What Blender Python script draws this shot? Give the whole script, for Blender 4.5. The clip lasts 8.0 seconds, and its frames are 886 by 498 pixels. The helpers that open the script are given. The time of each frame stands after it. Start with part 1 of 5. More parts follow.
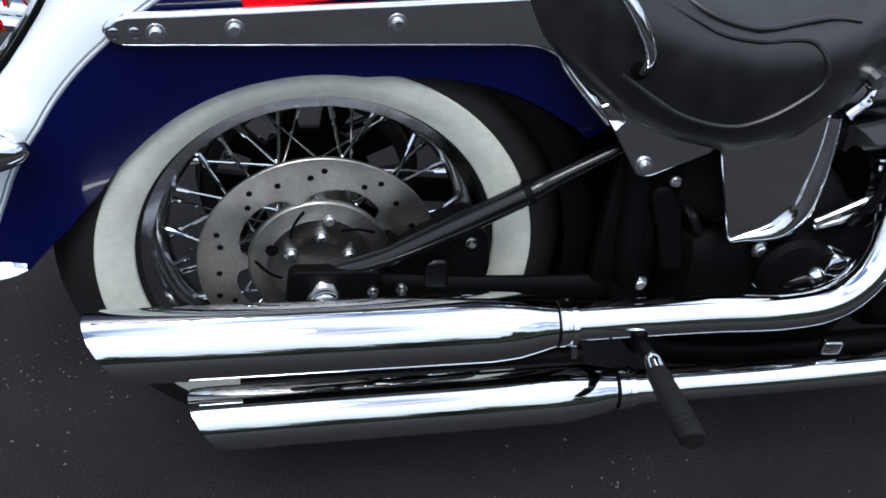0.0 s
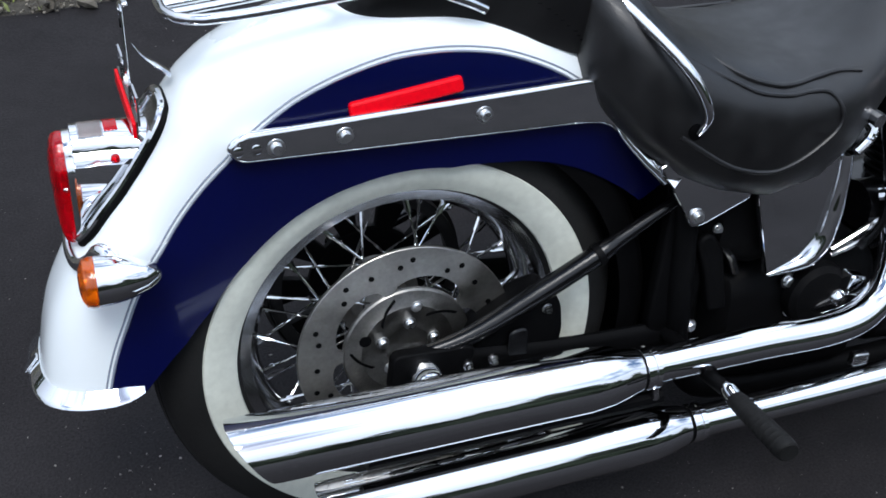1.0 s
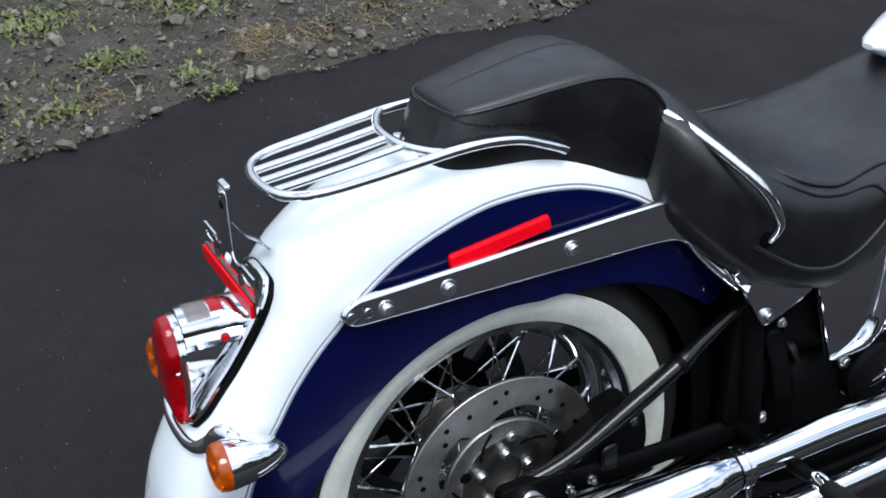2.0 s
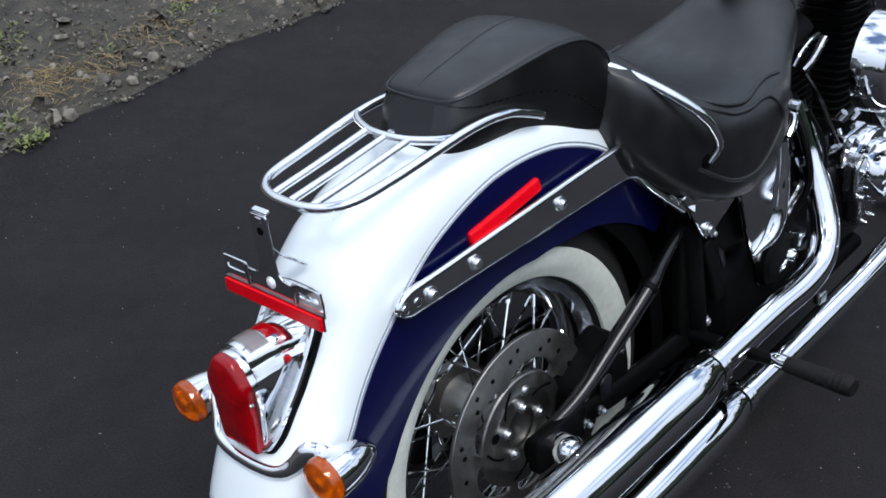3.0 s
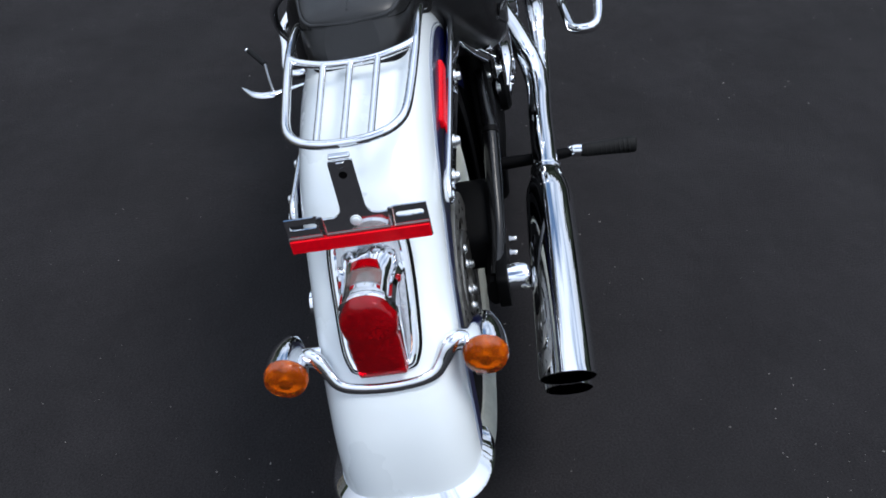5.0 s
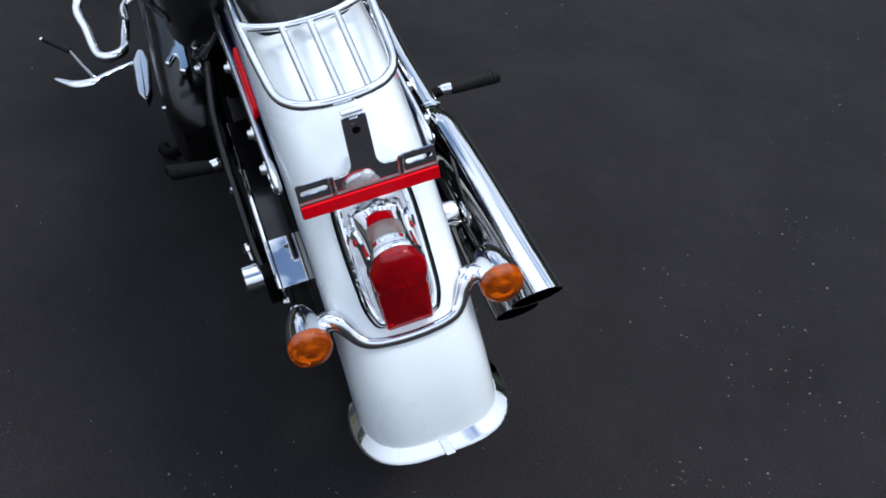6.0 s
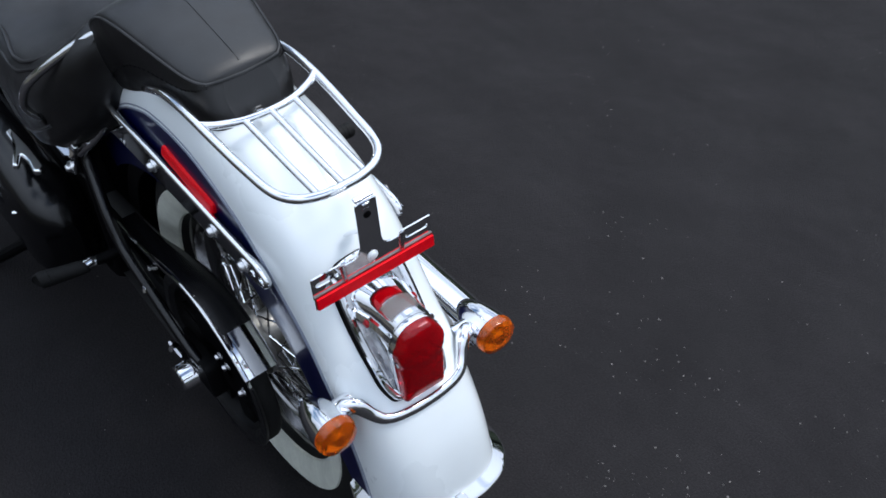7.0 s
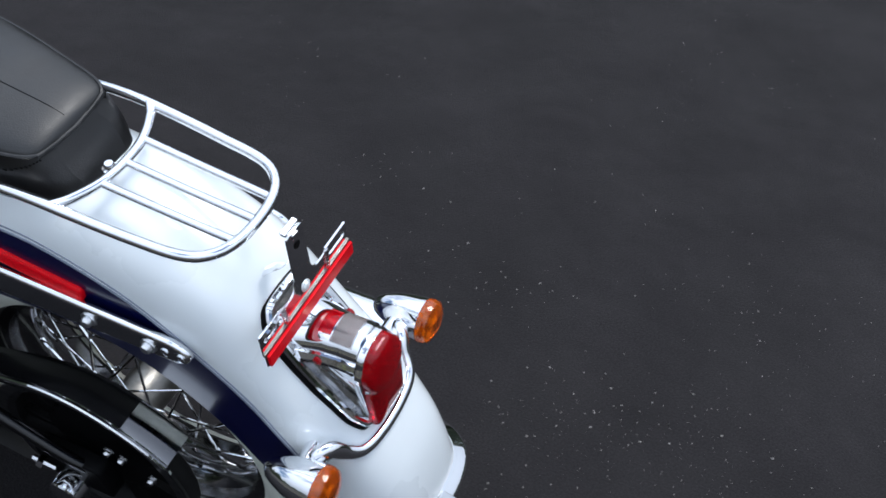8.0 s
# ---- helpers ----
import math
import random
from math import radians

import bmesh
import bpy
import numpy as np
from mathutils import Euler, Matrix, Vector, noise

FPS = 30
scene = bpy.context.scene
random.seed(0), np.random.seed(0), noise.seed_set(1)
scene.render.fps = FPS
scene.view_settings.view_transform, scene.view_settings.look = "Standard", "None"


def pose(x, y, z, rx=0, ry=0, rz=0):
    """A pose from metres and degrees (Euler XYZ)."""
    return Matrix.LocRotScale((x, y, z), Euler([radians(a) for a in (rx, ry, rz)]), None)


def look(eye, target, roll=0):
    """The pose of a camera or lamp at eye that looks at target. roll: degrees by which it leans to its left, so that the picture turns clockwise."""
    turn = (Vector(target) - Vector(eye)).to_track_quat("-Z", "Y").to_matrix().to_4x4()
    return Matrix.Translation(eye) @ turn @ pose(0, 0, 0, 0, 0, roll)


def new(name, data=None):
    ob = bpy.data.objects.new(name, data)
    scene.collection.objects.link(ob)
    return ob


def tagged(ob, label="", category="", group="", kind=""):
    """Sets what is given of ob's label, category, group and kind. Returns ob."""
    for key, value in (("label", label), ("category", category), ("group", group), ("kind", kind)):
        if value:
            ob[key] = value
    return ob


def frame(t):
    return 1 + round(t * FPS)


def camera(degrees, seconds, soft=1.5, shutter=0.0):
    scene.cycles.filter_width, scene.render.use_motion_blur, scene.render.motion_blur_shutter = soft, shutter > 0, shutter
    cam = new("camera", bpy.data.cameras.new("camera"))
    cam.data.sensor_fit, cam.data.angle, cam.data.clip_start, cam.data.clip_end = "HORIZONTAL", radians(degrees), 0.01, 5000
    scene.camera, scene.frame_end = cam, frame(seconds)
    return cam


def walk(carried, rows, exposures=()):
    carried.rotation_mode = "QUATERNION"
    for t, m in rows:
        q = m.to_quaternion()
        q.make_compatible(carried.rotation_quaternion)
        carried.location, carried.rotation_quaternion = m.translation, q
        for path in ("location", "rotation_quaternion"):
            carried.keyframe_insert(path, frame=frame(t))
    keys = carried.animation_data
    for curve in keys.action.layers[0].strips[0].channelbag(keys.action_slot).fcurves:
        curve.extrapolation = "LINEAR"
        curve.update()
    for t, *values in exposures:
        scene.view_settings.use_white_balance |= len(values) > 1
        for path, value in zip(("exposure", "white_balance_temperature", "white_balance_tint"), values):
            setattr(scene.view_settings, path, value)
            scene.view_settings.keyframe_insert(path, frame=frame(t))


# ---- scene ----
cam = camera(44.47, 8.0, soft=1.7)
PATH = [
    (0, (-0.0887, -0.8769, 1.3287), (0.0907, -0.2263, 0.5909), 9.17),
    (0.2, (-0.1577, -0.8982, 1.3042), (0.0516, -0.2307, 0.5897), 9.99),
    (0.5, (-0.2315, -0.8994, 1.3238), (0.0319, -0.2263, 0.6327), 8.93),
    (0.8, (-0.3129, -0.8962, 1.3546), (-0.0280, -0.2298, 0.6656), 8.03),
    (1, (-0.3979, -0.9021, 1.3418), (-0.0703, -0.2173, 0.6908), 8.30),
    (1.2, (-0.4544, -0.8904, 1.3626), (-0.0942, -0.1842, 0.7532), 8.31),
    (1.3, (-0.4791, -0.8765, 1.3786), (-0.1073, -0.1649, 0.7825), 8.17),
    (1.5, (-0.5173, -0.8685, 1.3860), (-0.1439, -0.1434, 0.8072), 7.99),
    (1.7, (-0.5456, -0.8336, 1.4073), (-0.1614, -0.1189, 0.8229), 6.99),
    (2.8, (-0.7952, -0.6502, 1.4131), (-0.2397, -0.0787, 0.8090), 2.53),
    (3, (-0.8928, -0.6142, 1.4242), (-0.2838, -0.0879, 0.8310), 2.98),
    (3.2, (-0.9935, -0.5708, 1.4270), (-0.3603, -0.0901, 0.8205), 4.10),
    (3.5, (-1.0892, -0.5235, 1.4313), (-0.4279, -0.0640, 0.8382), 4.61),
    (3.8, (-1.1509, -0.4463, 1.4142), (-0.4764, -0.0314, 0.8035), 2.43),
    (4, (-1.1815, -0.3523, 1.3950), (-0.4995, -0.0034, 0.7524), 0.66),
    (4.2, (-1.2007, -0.2774, 1.3763), (-0.5260, 0.0269, 0.7039), -0.90),
    (4.5, (-1.2493, -0.1582, 1.3908), (-0.5218, 0.0515, 0.7375), 2.91),
    (4.7, (-1.3078, -0.0819, 1.4369), (-0.5421, 0.0358, 0.8046), 2.81),
    (5.8, (-1.3291, 0.3678, 1.3986), (-0.5837, 0.1469, 0.7697), 2.84),
    (6, (-1.2957, 0.4253, 1.4071), (-0.5733, 0.1438, 0.7753), 4.55),
    (6.2, (-1.2756, 0.4792, 1.4118), (-0.5763, 0.1084, 0.8005), 7.94),
    (6.5, (-1.2156, 0.6180, 1.4275), (-0.5735, 0.1381, 0.8298), 9.03),
    (6.8, (-1.1599, 0.7221, 1.4495), (-0.5501, 0.1968, 0.8561), 7.36),
    (7, (-1.1085, 0.7676, 1.4438), (-0.5149, 0.2237, 0.8508), 7.66),
    (7.2, (-1.0442, 0.7814, 1.4330), (-0.4750, 0.2087, 0.8429), 6.07),
    (7.5, (-0.9166, 0.8267, 1.4203), (-0.4550, 0.1944, 0.7981), 4.41),
    (7.8, (-0.8227, 0.8328, 1.4186), (-0.4517, 0.1593, 0.7792), 2.36),
    (8, (-0.7768, 0.8634, 1.4048), (-0.4597, 0.1453, 0.7851), 3.62),
]
walk(cam, [(t, look(eye, target, roll)) for t, eye, target, roll in PATH],
     exposures=[(0.0, -0.05), (1.5, -0.02), (2.8, -0.14), (3.5, -0.20), (4.5, -0.20), (5.8, -0.16), (7.0, -0.14), (8.0, -0.12)])

# the motorcycle leans to its left on its side stand; everything on it is built in its own upright frame:
# x forward, y to its left, z up, rear axle at (0, 0, 0.318)
BIKE = pose(0, 0, 0.0025, -11.908, 0, 0)
AXLE_Z = 0.318

# ---------------------------------------------------------------- world and light
world = bpy.data.worlds.new("sky")
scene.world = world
world.use_nodes = True
wn, wl = world.node_tree.nodes, world.node_tree.links
wn.clear()
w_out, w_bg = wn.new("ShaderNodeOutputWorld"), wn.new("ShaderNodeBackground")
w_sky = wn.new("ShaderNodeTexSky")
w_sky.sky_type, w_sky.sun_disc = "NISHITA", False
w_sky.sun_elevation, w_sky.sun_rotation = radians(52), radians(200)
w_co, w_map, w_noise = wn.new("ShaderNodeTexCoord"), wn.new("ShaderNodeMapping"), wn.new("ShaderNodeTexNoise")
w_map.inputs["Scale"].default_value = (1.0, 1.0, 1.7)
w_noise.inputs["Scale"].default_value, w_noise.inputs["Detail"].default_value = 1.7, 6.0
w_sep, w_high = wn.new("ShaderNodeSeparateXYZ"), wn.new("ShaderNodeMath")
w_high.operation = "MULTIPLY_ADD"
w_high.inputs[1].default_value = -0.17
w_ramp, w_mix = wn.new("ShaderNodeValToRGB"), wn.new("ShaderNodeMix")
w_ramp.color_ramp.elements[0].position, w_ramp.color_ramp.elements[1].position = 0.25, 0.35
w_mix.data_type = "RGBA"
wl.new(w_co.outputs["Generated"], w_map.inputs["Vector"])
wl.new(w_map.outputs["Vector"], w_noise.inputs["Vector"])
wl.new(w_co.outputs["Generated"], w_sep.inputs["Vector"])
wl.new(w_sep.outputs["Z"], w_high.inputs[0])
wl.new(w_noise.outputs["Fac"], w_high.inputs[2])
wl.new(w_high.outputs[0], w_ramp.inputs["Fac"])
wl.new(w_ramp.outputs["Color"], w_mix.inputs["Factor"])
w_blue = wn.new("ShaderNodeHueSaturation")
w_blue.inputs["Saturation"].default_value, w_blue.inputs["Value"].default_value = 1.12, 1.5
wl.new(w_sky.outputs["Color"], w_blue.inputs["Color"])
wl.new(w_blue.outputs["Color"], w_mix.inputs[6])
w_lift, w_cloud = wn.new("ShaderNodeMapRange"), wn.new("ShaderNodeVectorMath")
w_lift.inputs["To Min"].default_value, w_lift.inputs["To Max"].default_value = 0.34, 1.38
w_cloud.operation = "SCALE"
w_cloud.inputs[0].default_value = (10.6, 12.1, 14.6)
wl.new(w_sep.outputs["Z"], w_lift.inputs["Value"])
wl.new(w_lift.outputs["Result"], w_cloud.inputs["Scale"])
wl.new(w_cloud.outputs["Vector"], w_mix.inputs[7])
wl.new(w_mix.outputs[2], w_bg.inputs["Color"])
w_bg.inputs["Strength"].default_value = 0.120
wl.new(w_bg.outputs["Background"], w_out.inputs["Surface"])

sun = new("sun", bpy.data.lights.new("sun", "SUN"))
sun.data.energy, sun.data.angle, sun.data.color = 2.3, radians(24), (1.0, 0.995, 0.985)
sun.matrix_world = look((-0.6, -1.3, 3.6), (0, 0, 0))


# ---------------------------------------------------------------- materials
def material(name, color, rough=0.5, metal=0.0, coat=0.0, vary=0.0, scale=40.0, bump=0.0, bump_scale=200.0,
             rough_vary=0.0, island=False, spec=0.5, dist=0.002, speck=0.0):
    """A principled material; vary: how far noise shifts the base colour, at two scales; bump: fine relief."""
    m = bpy.data.materials.new(name)
    m.use_nodes = True
    n, l = m.node_tree.nodes, m.node_tree.links
    b = n["Principled BSDF"]
    b.inputs["Base Color"].default_value = (*color, 1)
    b.inputs["Roughness"].default_value, b.inputs["Metallic"].default_value = rough, metal
    b.inputs["Coat Weight"].default_value, b.inputs["Coat Roughness"].default_value = coat, 0.03
    b.inputs["Specular IOR Level"].default_value = spec
    co = n.new("ShaderNodeTexCoord")

    def noise_at(sc, detail=4.0):
        t = n.new("ShaderNodeTexNoise")
        t.inputs["Scale"].default_value, t.inputs["Detail"].default_value = sc, detail
        l.new(co.outputs["Object"], t.inputs["Vector"])
        return t.outputs["Fac"]

    def ranged(fac, lo, hi):
        r = n.new("ShaderNodeMapRange")
        r.inputs["From Min"].default_value, r.inputs["From Max"].default_value = 0.3, 0.7
        r.inputs["To Min"].default_value, r.inputs["To Max"].default_value = lo, hi
        l.new(fac, r.inputs["Value"])
        return r.outputs["Result"]

    if vary or island:
        hsv = n.new("ShaderNodeHueSaturation")
        hsv.inputs["Color"].default_value = (*color, 1)
        mul = n.new("ShaderNodeMath")
        mul.operation = "MULTIPLY"
        l.new(ranged(noise_at(scale), 1 - vary, 1 + vary), mul.inputs[0])
        if island:
            g = n.new("ShaderNodeNewGeometry")
            r = n.new("ShaderNodeMapRange")
            r.inputs["To Min"].default_value, r.inputs["To Max"].default_value = 0.45, 1.6
            l.new(g.outputs["Random Per Island"], r.inputs["Value"])
            l.new(r.outputs["Result"], mul.inputs[1])
        else:
            l.new(ranged(noise_at(scale * 7, 6.0), 1 - vary * 0.6, 1 + vary * 0.6), mul.inputs[1])
        value = mul.outputs[0]
        if speck:
            grain = n.new("ShaderNodeMath")
            grain.operation = "MULTIPLY"
            l.new(value, grain.inputs[0])
            l.new(ranged(noise_at(bump_scale, 3.0), 1 - speck, 1 + speck), grain.inputs[1])
            value = grain.outputs[0]
        l.new(value, hsv.inputs["Value"])
        l.new(hsv.outputs["Color"], b.inputs["Base Color"])
    if rough_vary:
        l.new(ranged(noise_at(scale * 1.7, 6.0), max(0.0, rough - rough_vary), rough + rough_vary), b.inputs["Roughness"])
    if bump:
        bp = n.new("ShaderNodeBump")
        bp.inputs["Strength"].default_value, bp.inputs["Distance"].default_value = bump, dist
        l.new(noise_at(bump_scale, 5.0), bp.inputs["Height"])
        l.new(bp.outputs["Normal"], b.inputs["Normal"])
    return m


def glassy(name, color, rough=0.08, weight=0.55, coat=0.25, vary=0.35, scale=45, bump=0.35, spec=0.22):
    """A coloured plastic lens: part see-through, with a clear gloss."""
    m = material(name, color, rough, coat=coat, vary=vary, scale=scale, bump=bump, bump_scale=90, dist=0.003, spec=spec)
    b = m.node_tree.nodes["Principled BSDF"]
    b.inputs["Transmission Weight"].default_value, b.inputs["IOR"].default_value = weight, 1.49
    return m


CHROME = material("chrome", (0.80, 0.81, 0.83), 0.045, 1.0, rough_vary=0.025, scale=25)
ZINC = material("satin zinc", (0.72, 0.73, 0.74), 0.3, 1.0, rough_vary=0.06, scale=60)
CHROME_WORN = material("satin chrome", (0.50, 0.50, 0.51), 0.2, 1.0, vary=0.12, scale=60, rough_vary=0.08)
STEEL = material("brushed steel", (0.34, 0.33, 0.31), 0.38, 1.0, vary=0.14, scale=30, rough_vary=0.1, bump=0.08, bump_scale=400)
CARRIER = material("dark rotor steel", (0.24, 0.233, 0.22), 0.40, 1.0, vary=0.2, scale=40, rough_vary=0.1, bump=0.08, bump_scale=400)
RIM = material("chromed rim", (0.42, 0.42, 0.43), 0.14, 1.0, rough_vary=0.05, scale=25)
IRON = material("dark cast metal", (0.012, 0.012, 0.012), 0.5, 0.8, vary=0.2, scale=40, bump=0.1)
WHITE = material("pearl white paint", (0.83, 0.88, 0.90), 0.28, coat=1.0, vary=0.015, scale=3, rough_vary=0.02)
BLUE = material("deep cobalt paint", (0.0005, 0.0017, 0.036), 0.3, coat=0.42, vary=0.08, scale=6, spec=0.18)
STRIPE = material("grey pinstripe", (0.22, 0.25, 0.32), 0.3, coat=1.0, vary=0.05)
LEATHER = material("black leather", (0.0042, 0.0041, 0.0046), 0.40, vary=0.25, scale=18, bump=0.3, bump_scale=650, rough_vary=0.1, dist=0.001, spec=0.60)
PIPING = material("black piping", (0.010, 0.010, 0.011), 0.36, vary=0.2, scale=50)
RUBBER = material("tyre rubber", (0.0065, 0.0065, 0.0065), 0.75, spec=0.3, vary=0.25, scale=20, bump=0.25, bump_scale=300)
WHITEWALL = material("whitewall rubber", (0.60, 0.62, 0.55), 0.62, vary=0.10, scale=14, bump=0.06, bump_scale=250)
GLOSS_BLACK = material("gloss black enamel", (0.0025, 0.0025, 0.003), 0.22, coat=0.1, spec=0.35, vary=0.2, scale=30)
SATIN_BLACK = material("satin black", (0.0016, 0.0016, 0.0019), 0.55, spec=0.08, vary=0.25, scale=30, bump=0.08)
PULLEY = material("worn black paint", (0.010, 0.010, 0.011), 0.42, 0.3, vary=0.3, scale=40, rough_vary=0.1, bump=0.06)
RED = glassy("red lens", (0.66, 0.0006, 0.008), rough=0.03, weight=0.66, coat=0.12, vary=0.14, scale=40, bump=0.10, spec=0.16)
AMBER = glassy("amber lens", (0.90, 0.150, 0.001), rough=0.05, weight=0.75, coat=0.5, vary=0.25, scale=22, bump=0.2)
CLEAR = glassy("clear lens", (0.40, 0.34, 0.32), weight=0.7, vary=0.2, bump=0.1)
PEG = material("worn peg rubber", (0.005, 0.005, 0.005), 0.7, vary=0.3, scale=60, bump=0.2, spec=0.25)
REFLECT = material("red reflector", (0.74, 0.001, 0.009), 0.3, coat=0.0, spec=0.14, vary=0.08, scale=150, bump=0.15, bump_scale=500)


# ---------------------------------------------------------------- builders
def finish(bm, name, mat, angle=35.0):
    bmesh.ops.recalc_face_normals(bm, faces=bm.faces)
    me = bpy.data.meshes.new(name)
    bm.to_mesh(me)
    bm.free()
    me.shade_smooth()
    me.set_sharp_from_angle(angle=radians(angle))
    for poly in me.polygons:
        if len(poly.vertices) > 8:
            for k in poly.loop_indices:
                me.edges[me.loops[k].edge_index].use_edge_sharp = True
    for one in mat if isinstance(mat, (list, tuple)) else [mat]:
        me.materials.append(one)
    return me


def part(name, bm, mat, parent, label="", angle=35.0):
    """Links a bmesh as one mesh object under a thing or a part."""
    ob = new(name, finish(bm, name, mat, angle))
    ob.parent = parent
    if label:
        tagged(ob, label)
    return ob


def smooth_path(pts, n=6, closed=False):
    p = [Vector(q) for q in pts]
    if len(p) == 2 and not closed:
        return p
    out, count = [], len(p)
    for i in range(count if closed else count - 1):
        a, b, c, d = (p[(i + k) % count] if closed else p[min(max(i + k, 0), count - 1)] for k in (-1, 0, 1, 2))
        for j in range(n):
            t = j / n
            out.append(0.5 * ((2 * b) + (c - a) * t + (2 * a - 5 * b + 4 * c - d) * t * t + (3 * b - a - 3 * c + d) * t ** 3))
    if not closed:
        out.append(p[-1])
    return out


def loft(rings, caps=True, closed=False, bm=None):
    bm = bm or bmesh.new()
    vs = [[bm.verts.new(p) for p in r] for r in rings]
    k = len(rings[0])
    for a, b in zip(vs, vs[1:] + vs[:1] if closed else vs[1:]):
        for i in range(k):
            bm.faces.new((a[i], a[(i + 1) % k], b[(i + 1) % k], b[i]))
    if caps and not closed:
        bm.faces.new(vs[0][::-1])
        bm.faces.new(vs[-1])
    return bm


def tube(pts, r, seg=14, n=6, closed=False, flat=(1.0, 1.0), bm=None):
    """A round bar along a smooth line; r: one radius, or one for each given point."""
    radii = r if isinstance(r, (list, tuple)) else [r] * len(pts)
    p = smooth_path(pts, n, closed)
    rr = np.interp(np.linspace(0, 1, len(p)), np.linspace(0, 1, len(pts)), radii)
    rings, side = [], None
    for i, q in enumerate(p):
        a, b = (p[i - 1], p[(i + 1) % len(p)]) if closed else (p[max(i - 1, 0)], p[min(i + 1, len(p) - 1)])
        d = (b - a).normalized()
        if side is None:
            side = d.cross(Vector((0, 0, 1)) if abs(d.z) < 0.9 else Vector((0, 1, 0))).normalized()
        side = (side - d * side.dot(d)).normalized()
        up = side.cross(d)
        rings.append([q + (side * math.cos(t) * flat[0] + up * math.sin(t) * flat[1]) * rr[i]
                      for t in (2 * math.pi * k / seg for k in range(seg))])
    return loft(rings, closed=closed, bm=bm)


def lathe(profile, centre=(0, 0, AXLE_Z), axis="y", seg=72, closed=False, bm=None):
    """Turns (radius, along) pairs about an axis through centre."""
    c, rings = Vector(centre), []
    for k in range(seg):
        t = 2 * math.pi * k / seg
        u, v = math.cos(t), math.sin(t)
        rings.append([c + (Vector((r * u, a, r * v)) if axis == "y" else Vector((a, r * u, r * v)) if axis == "x" else Vector((r * u, r * v, a)))
                      for r, a in profile])
    bm = bm or bmesh.new()
    vs = [[bm.verts.new(p) for p in r] for r in rings]
    m = len(profile)
    for k in range(seg):
        a, b = vs[k], vs[(k + 1) % seg]
        for i in range(m if closed else m - 1):
            j = (i + 1) % m
            bm.faces.new((a[i], a[j], b[j], b[i]))
    bmesh.ops.remove_doubles(bm, verts=bm.verts, dist=1e-6)
    return bm


def rounded(pts, r, n=5):
    """The corners of a polygon (2D) rounded; r: one radius, or one for each corner."""
    out, k = [], len(pts)
    for i in range(k):
        a, b, c = (Vector(pts[(i + d) % k]) for d in (-1, 0, 1))
        q = min(r[i] if isinstance(r, (list, tuple)) else r, (a - b).length * 0.48, (c - b).length * 0.48)
        p0, p2 = b + (a - b).normalized() * q, b + (c - b).normalized() * q
        for j in range(n + 1):
            t = j / n
            out.append((1 - t) ** 2 * p0 + 2 * t * (1 - t) * b + t * t * p2)
    return out


def prism(outline, place, thick, bevel=0.001, steps=3, bm=None):
    """A plate: an outline (2D), place(u, v, d) to set it in space, extruded over thick with rounded edges."""
    pts = [Vector((u, v)) for u, v in outline]
    k = len(pts)
    area = sum(pts[i].x * pts[(i + 1) % k].y - pts[(i + 1) % k].x * pts[i].y for i in range(k))
    turn = 1.0 if area > 0 else -1.0
    normals = []
    for i in range(k):
        e0, e1 = pts[i] - pts[i - 1], pts[(i + 1) % k] - pts[i]
        n = Vector((-e0.y, e0.x)).normalized() + Vector((-e1.y, e1.x)).normalized()
        normals.append(n.normalized() * turn if n.length > 1e-9 else Vector((0, 0)))

    def ring(d, e):
        return [Vector(place(p.x + n.x * e, p.y + n.y * e, d)) for p, n in zip(pts, normals)]
    if not bevel:
        return loft([ring(0, 0), ring(thick, 0)], bm=bm)
    curve = [(bevel * (1 - math.cos(a)), bevel * (1 - math.sin(a))) for a in (math.pi / 2 * j / steps for j in range(steps + 1))]
    rings = [ring(d, e) for d, e in curve] + [ring(thick - d, e) for d, e in reversed(curve)]
    return loft(rings, bm=bm)


def bolt(bm, at, r=0.009, axis="y", sign=-1, h=0.007):
    """A domed cap bolt on a washer, added to bm."""
    prof = [(0.0, sign * h), (r * 0.62, sign * h), (r * 0.78, sign * h * 0.8), (r * 0.8, sign * h * 0.3), (r * 1.15, sign * h * 0.28), (r * 1.2, 0.0)]
    return lathe(prof, at, axis, 14, bm=bm)


def interp(x, table):
    return float(np.interp(x, [a for a, _ in table], [b for _, b in table]))


motorcycle = tagged(new("motorcycle"), "parked white and cobalt blue cruiser motorcycle with chrome trim", "motorcycle")
motorcycle.matrix_world = BIKE

# ---------------------------------------------------------------- the motorcycle
# ---------------------------------------------------------------- rear wheel
Z = AXLE_Z
wheel = part("rear_wheel", lathe([(0.1985, -0.046), (0.2135, -0.049), (0.2150, -0.044), (0.2060, -0.038), (0.2020, -0.030), (0.1900, -0.020), (0.1860, 0.0),
                                  (0.1900, 0.020), (0.2020, 0.030), (0.2060, 0.038), (0.2150, 0.044), (0.2135, 0.049), (0.1985, 0.046),
                                  (0.1960, 0.030), (0.1840, 0.018), (0.1800, 0.0), (0.1840, -0.018), (0.1960, -0.030)], seg=96, closed=True),
             RIM, motorcycle, "spoked chrome rear wheel rim")


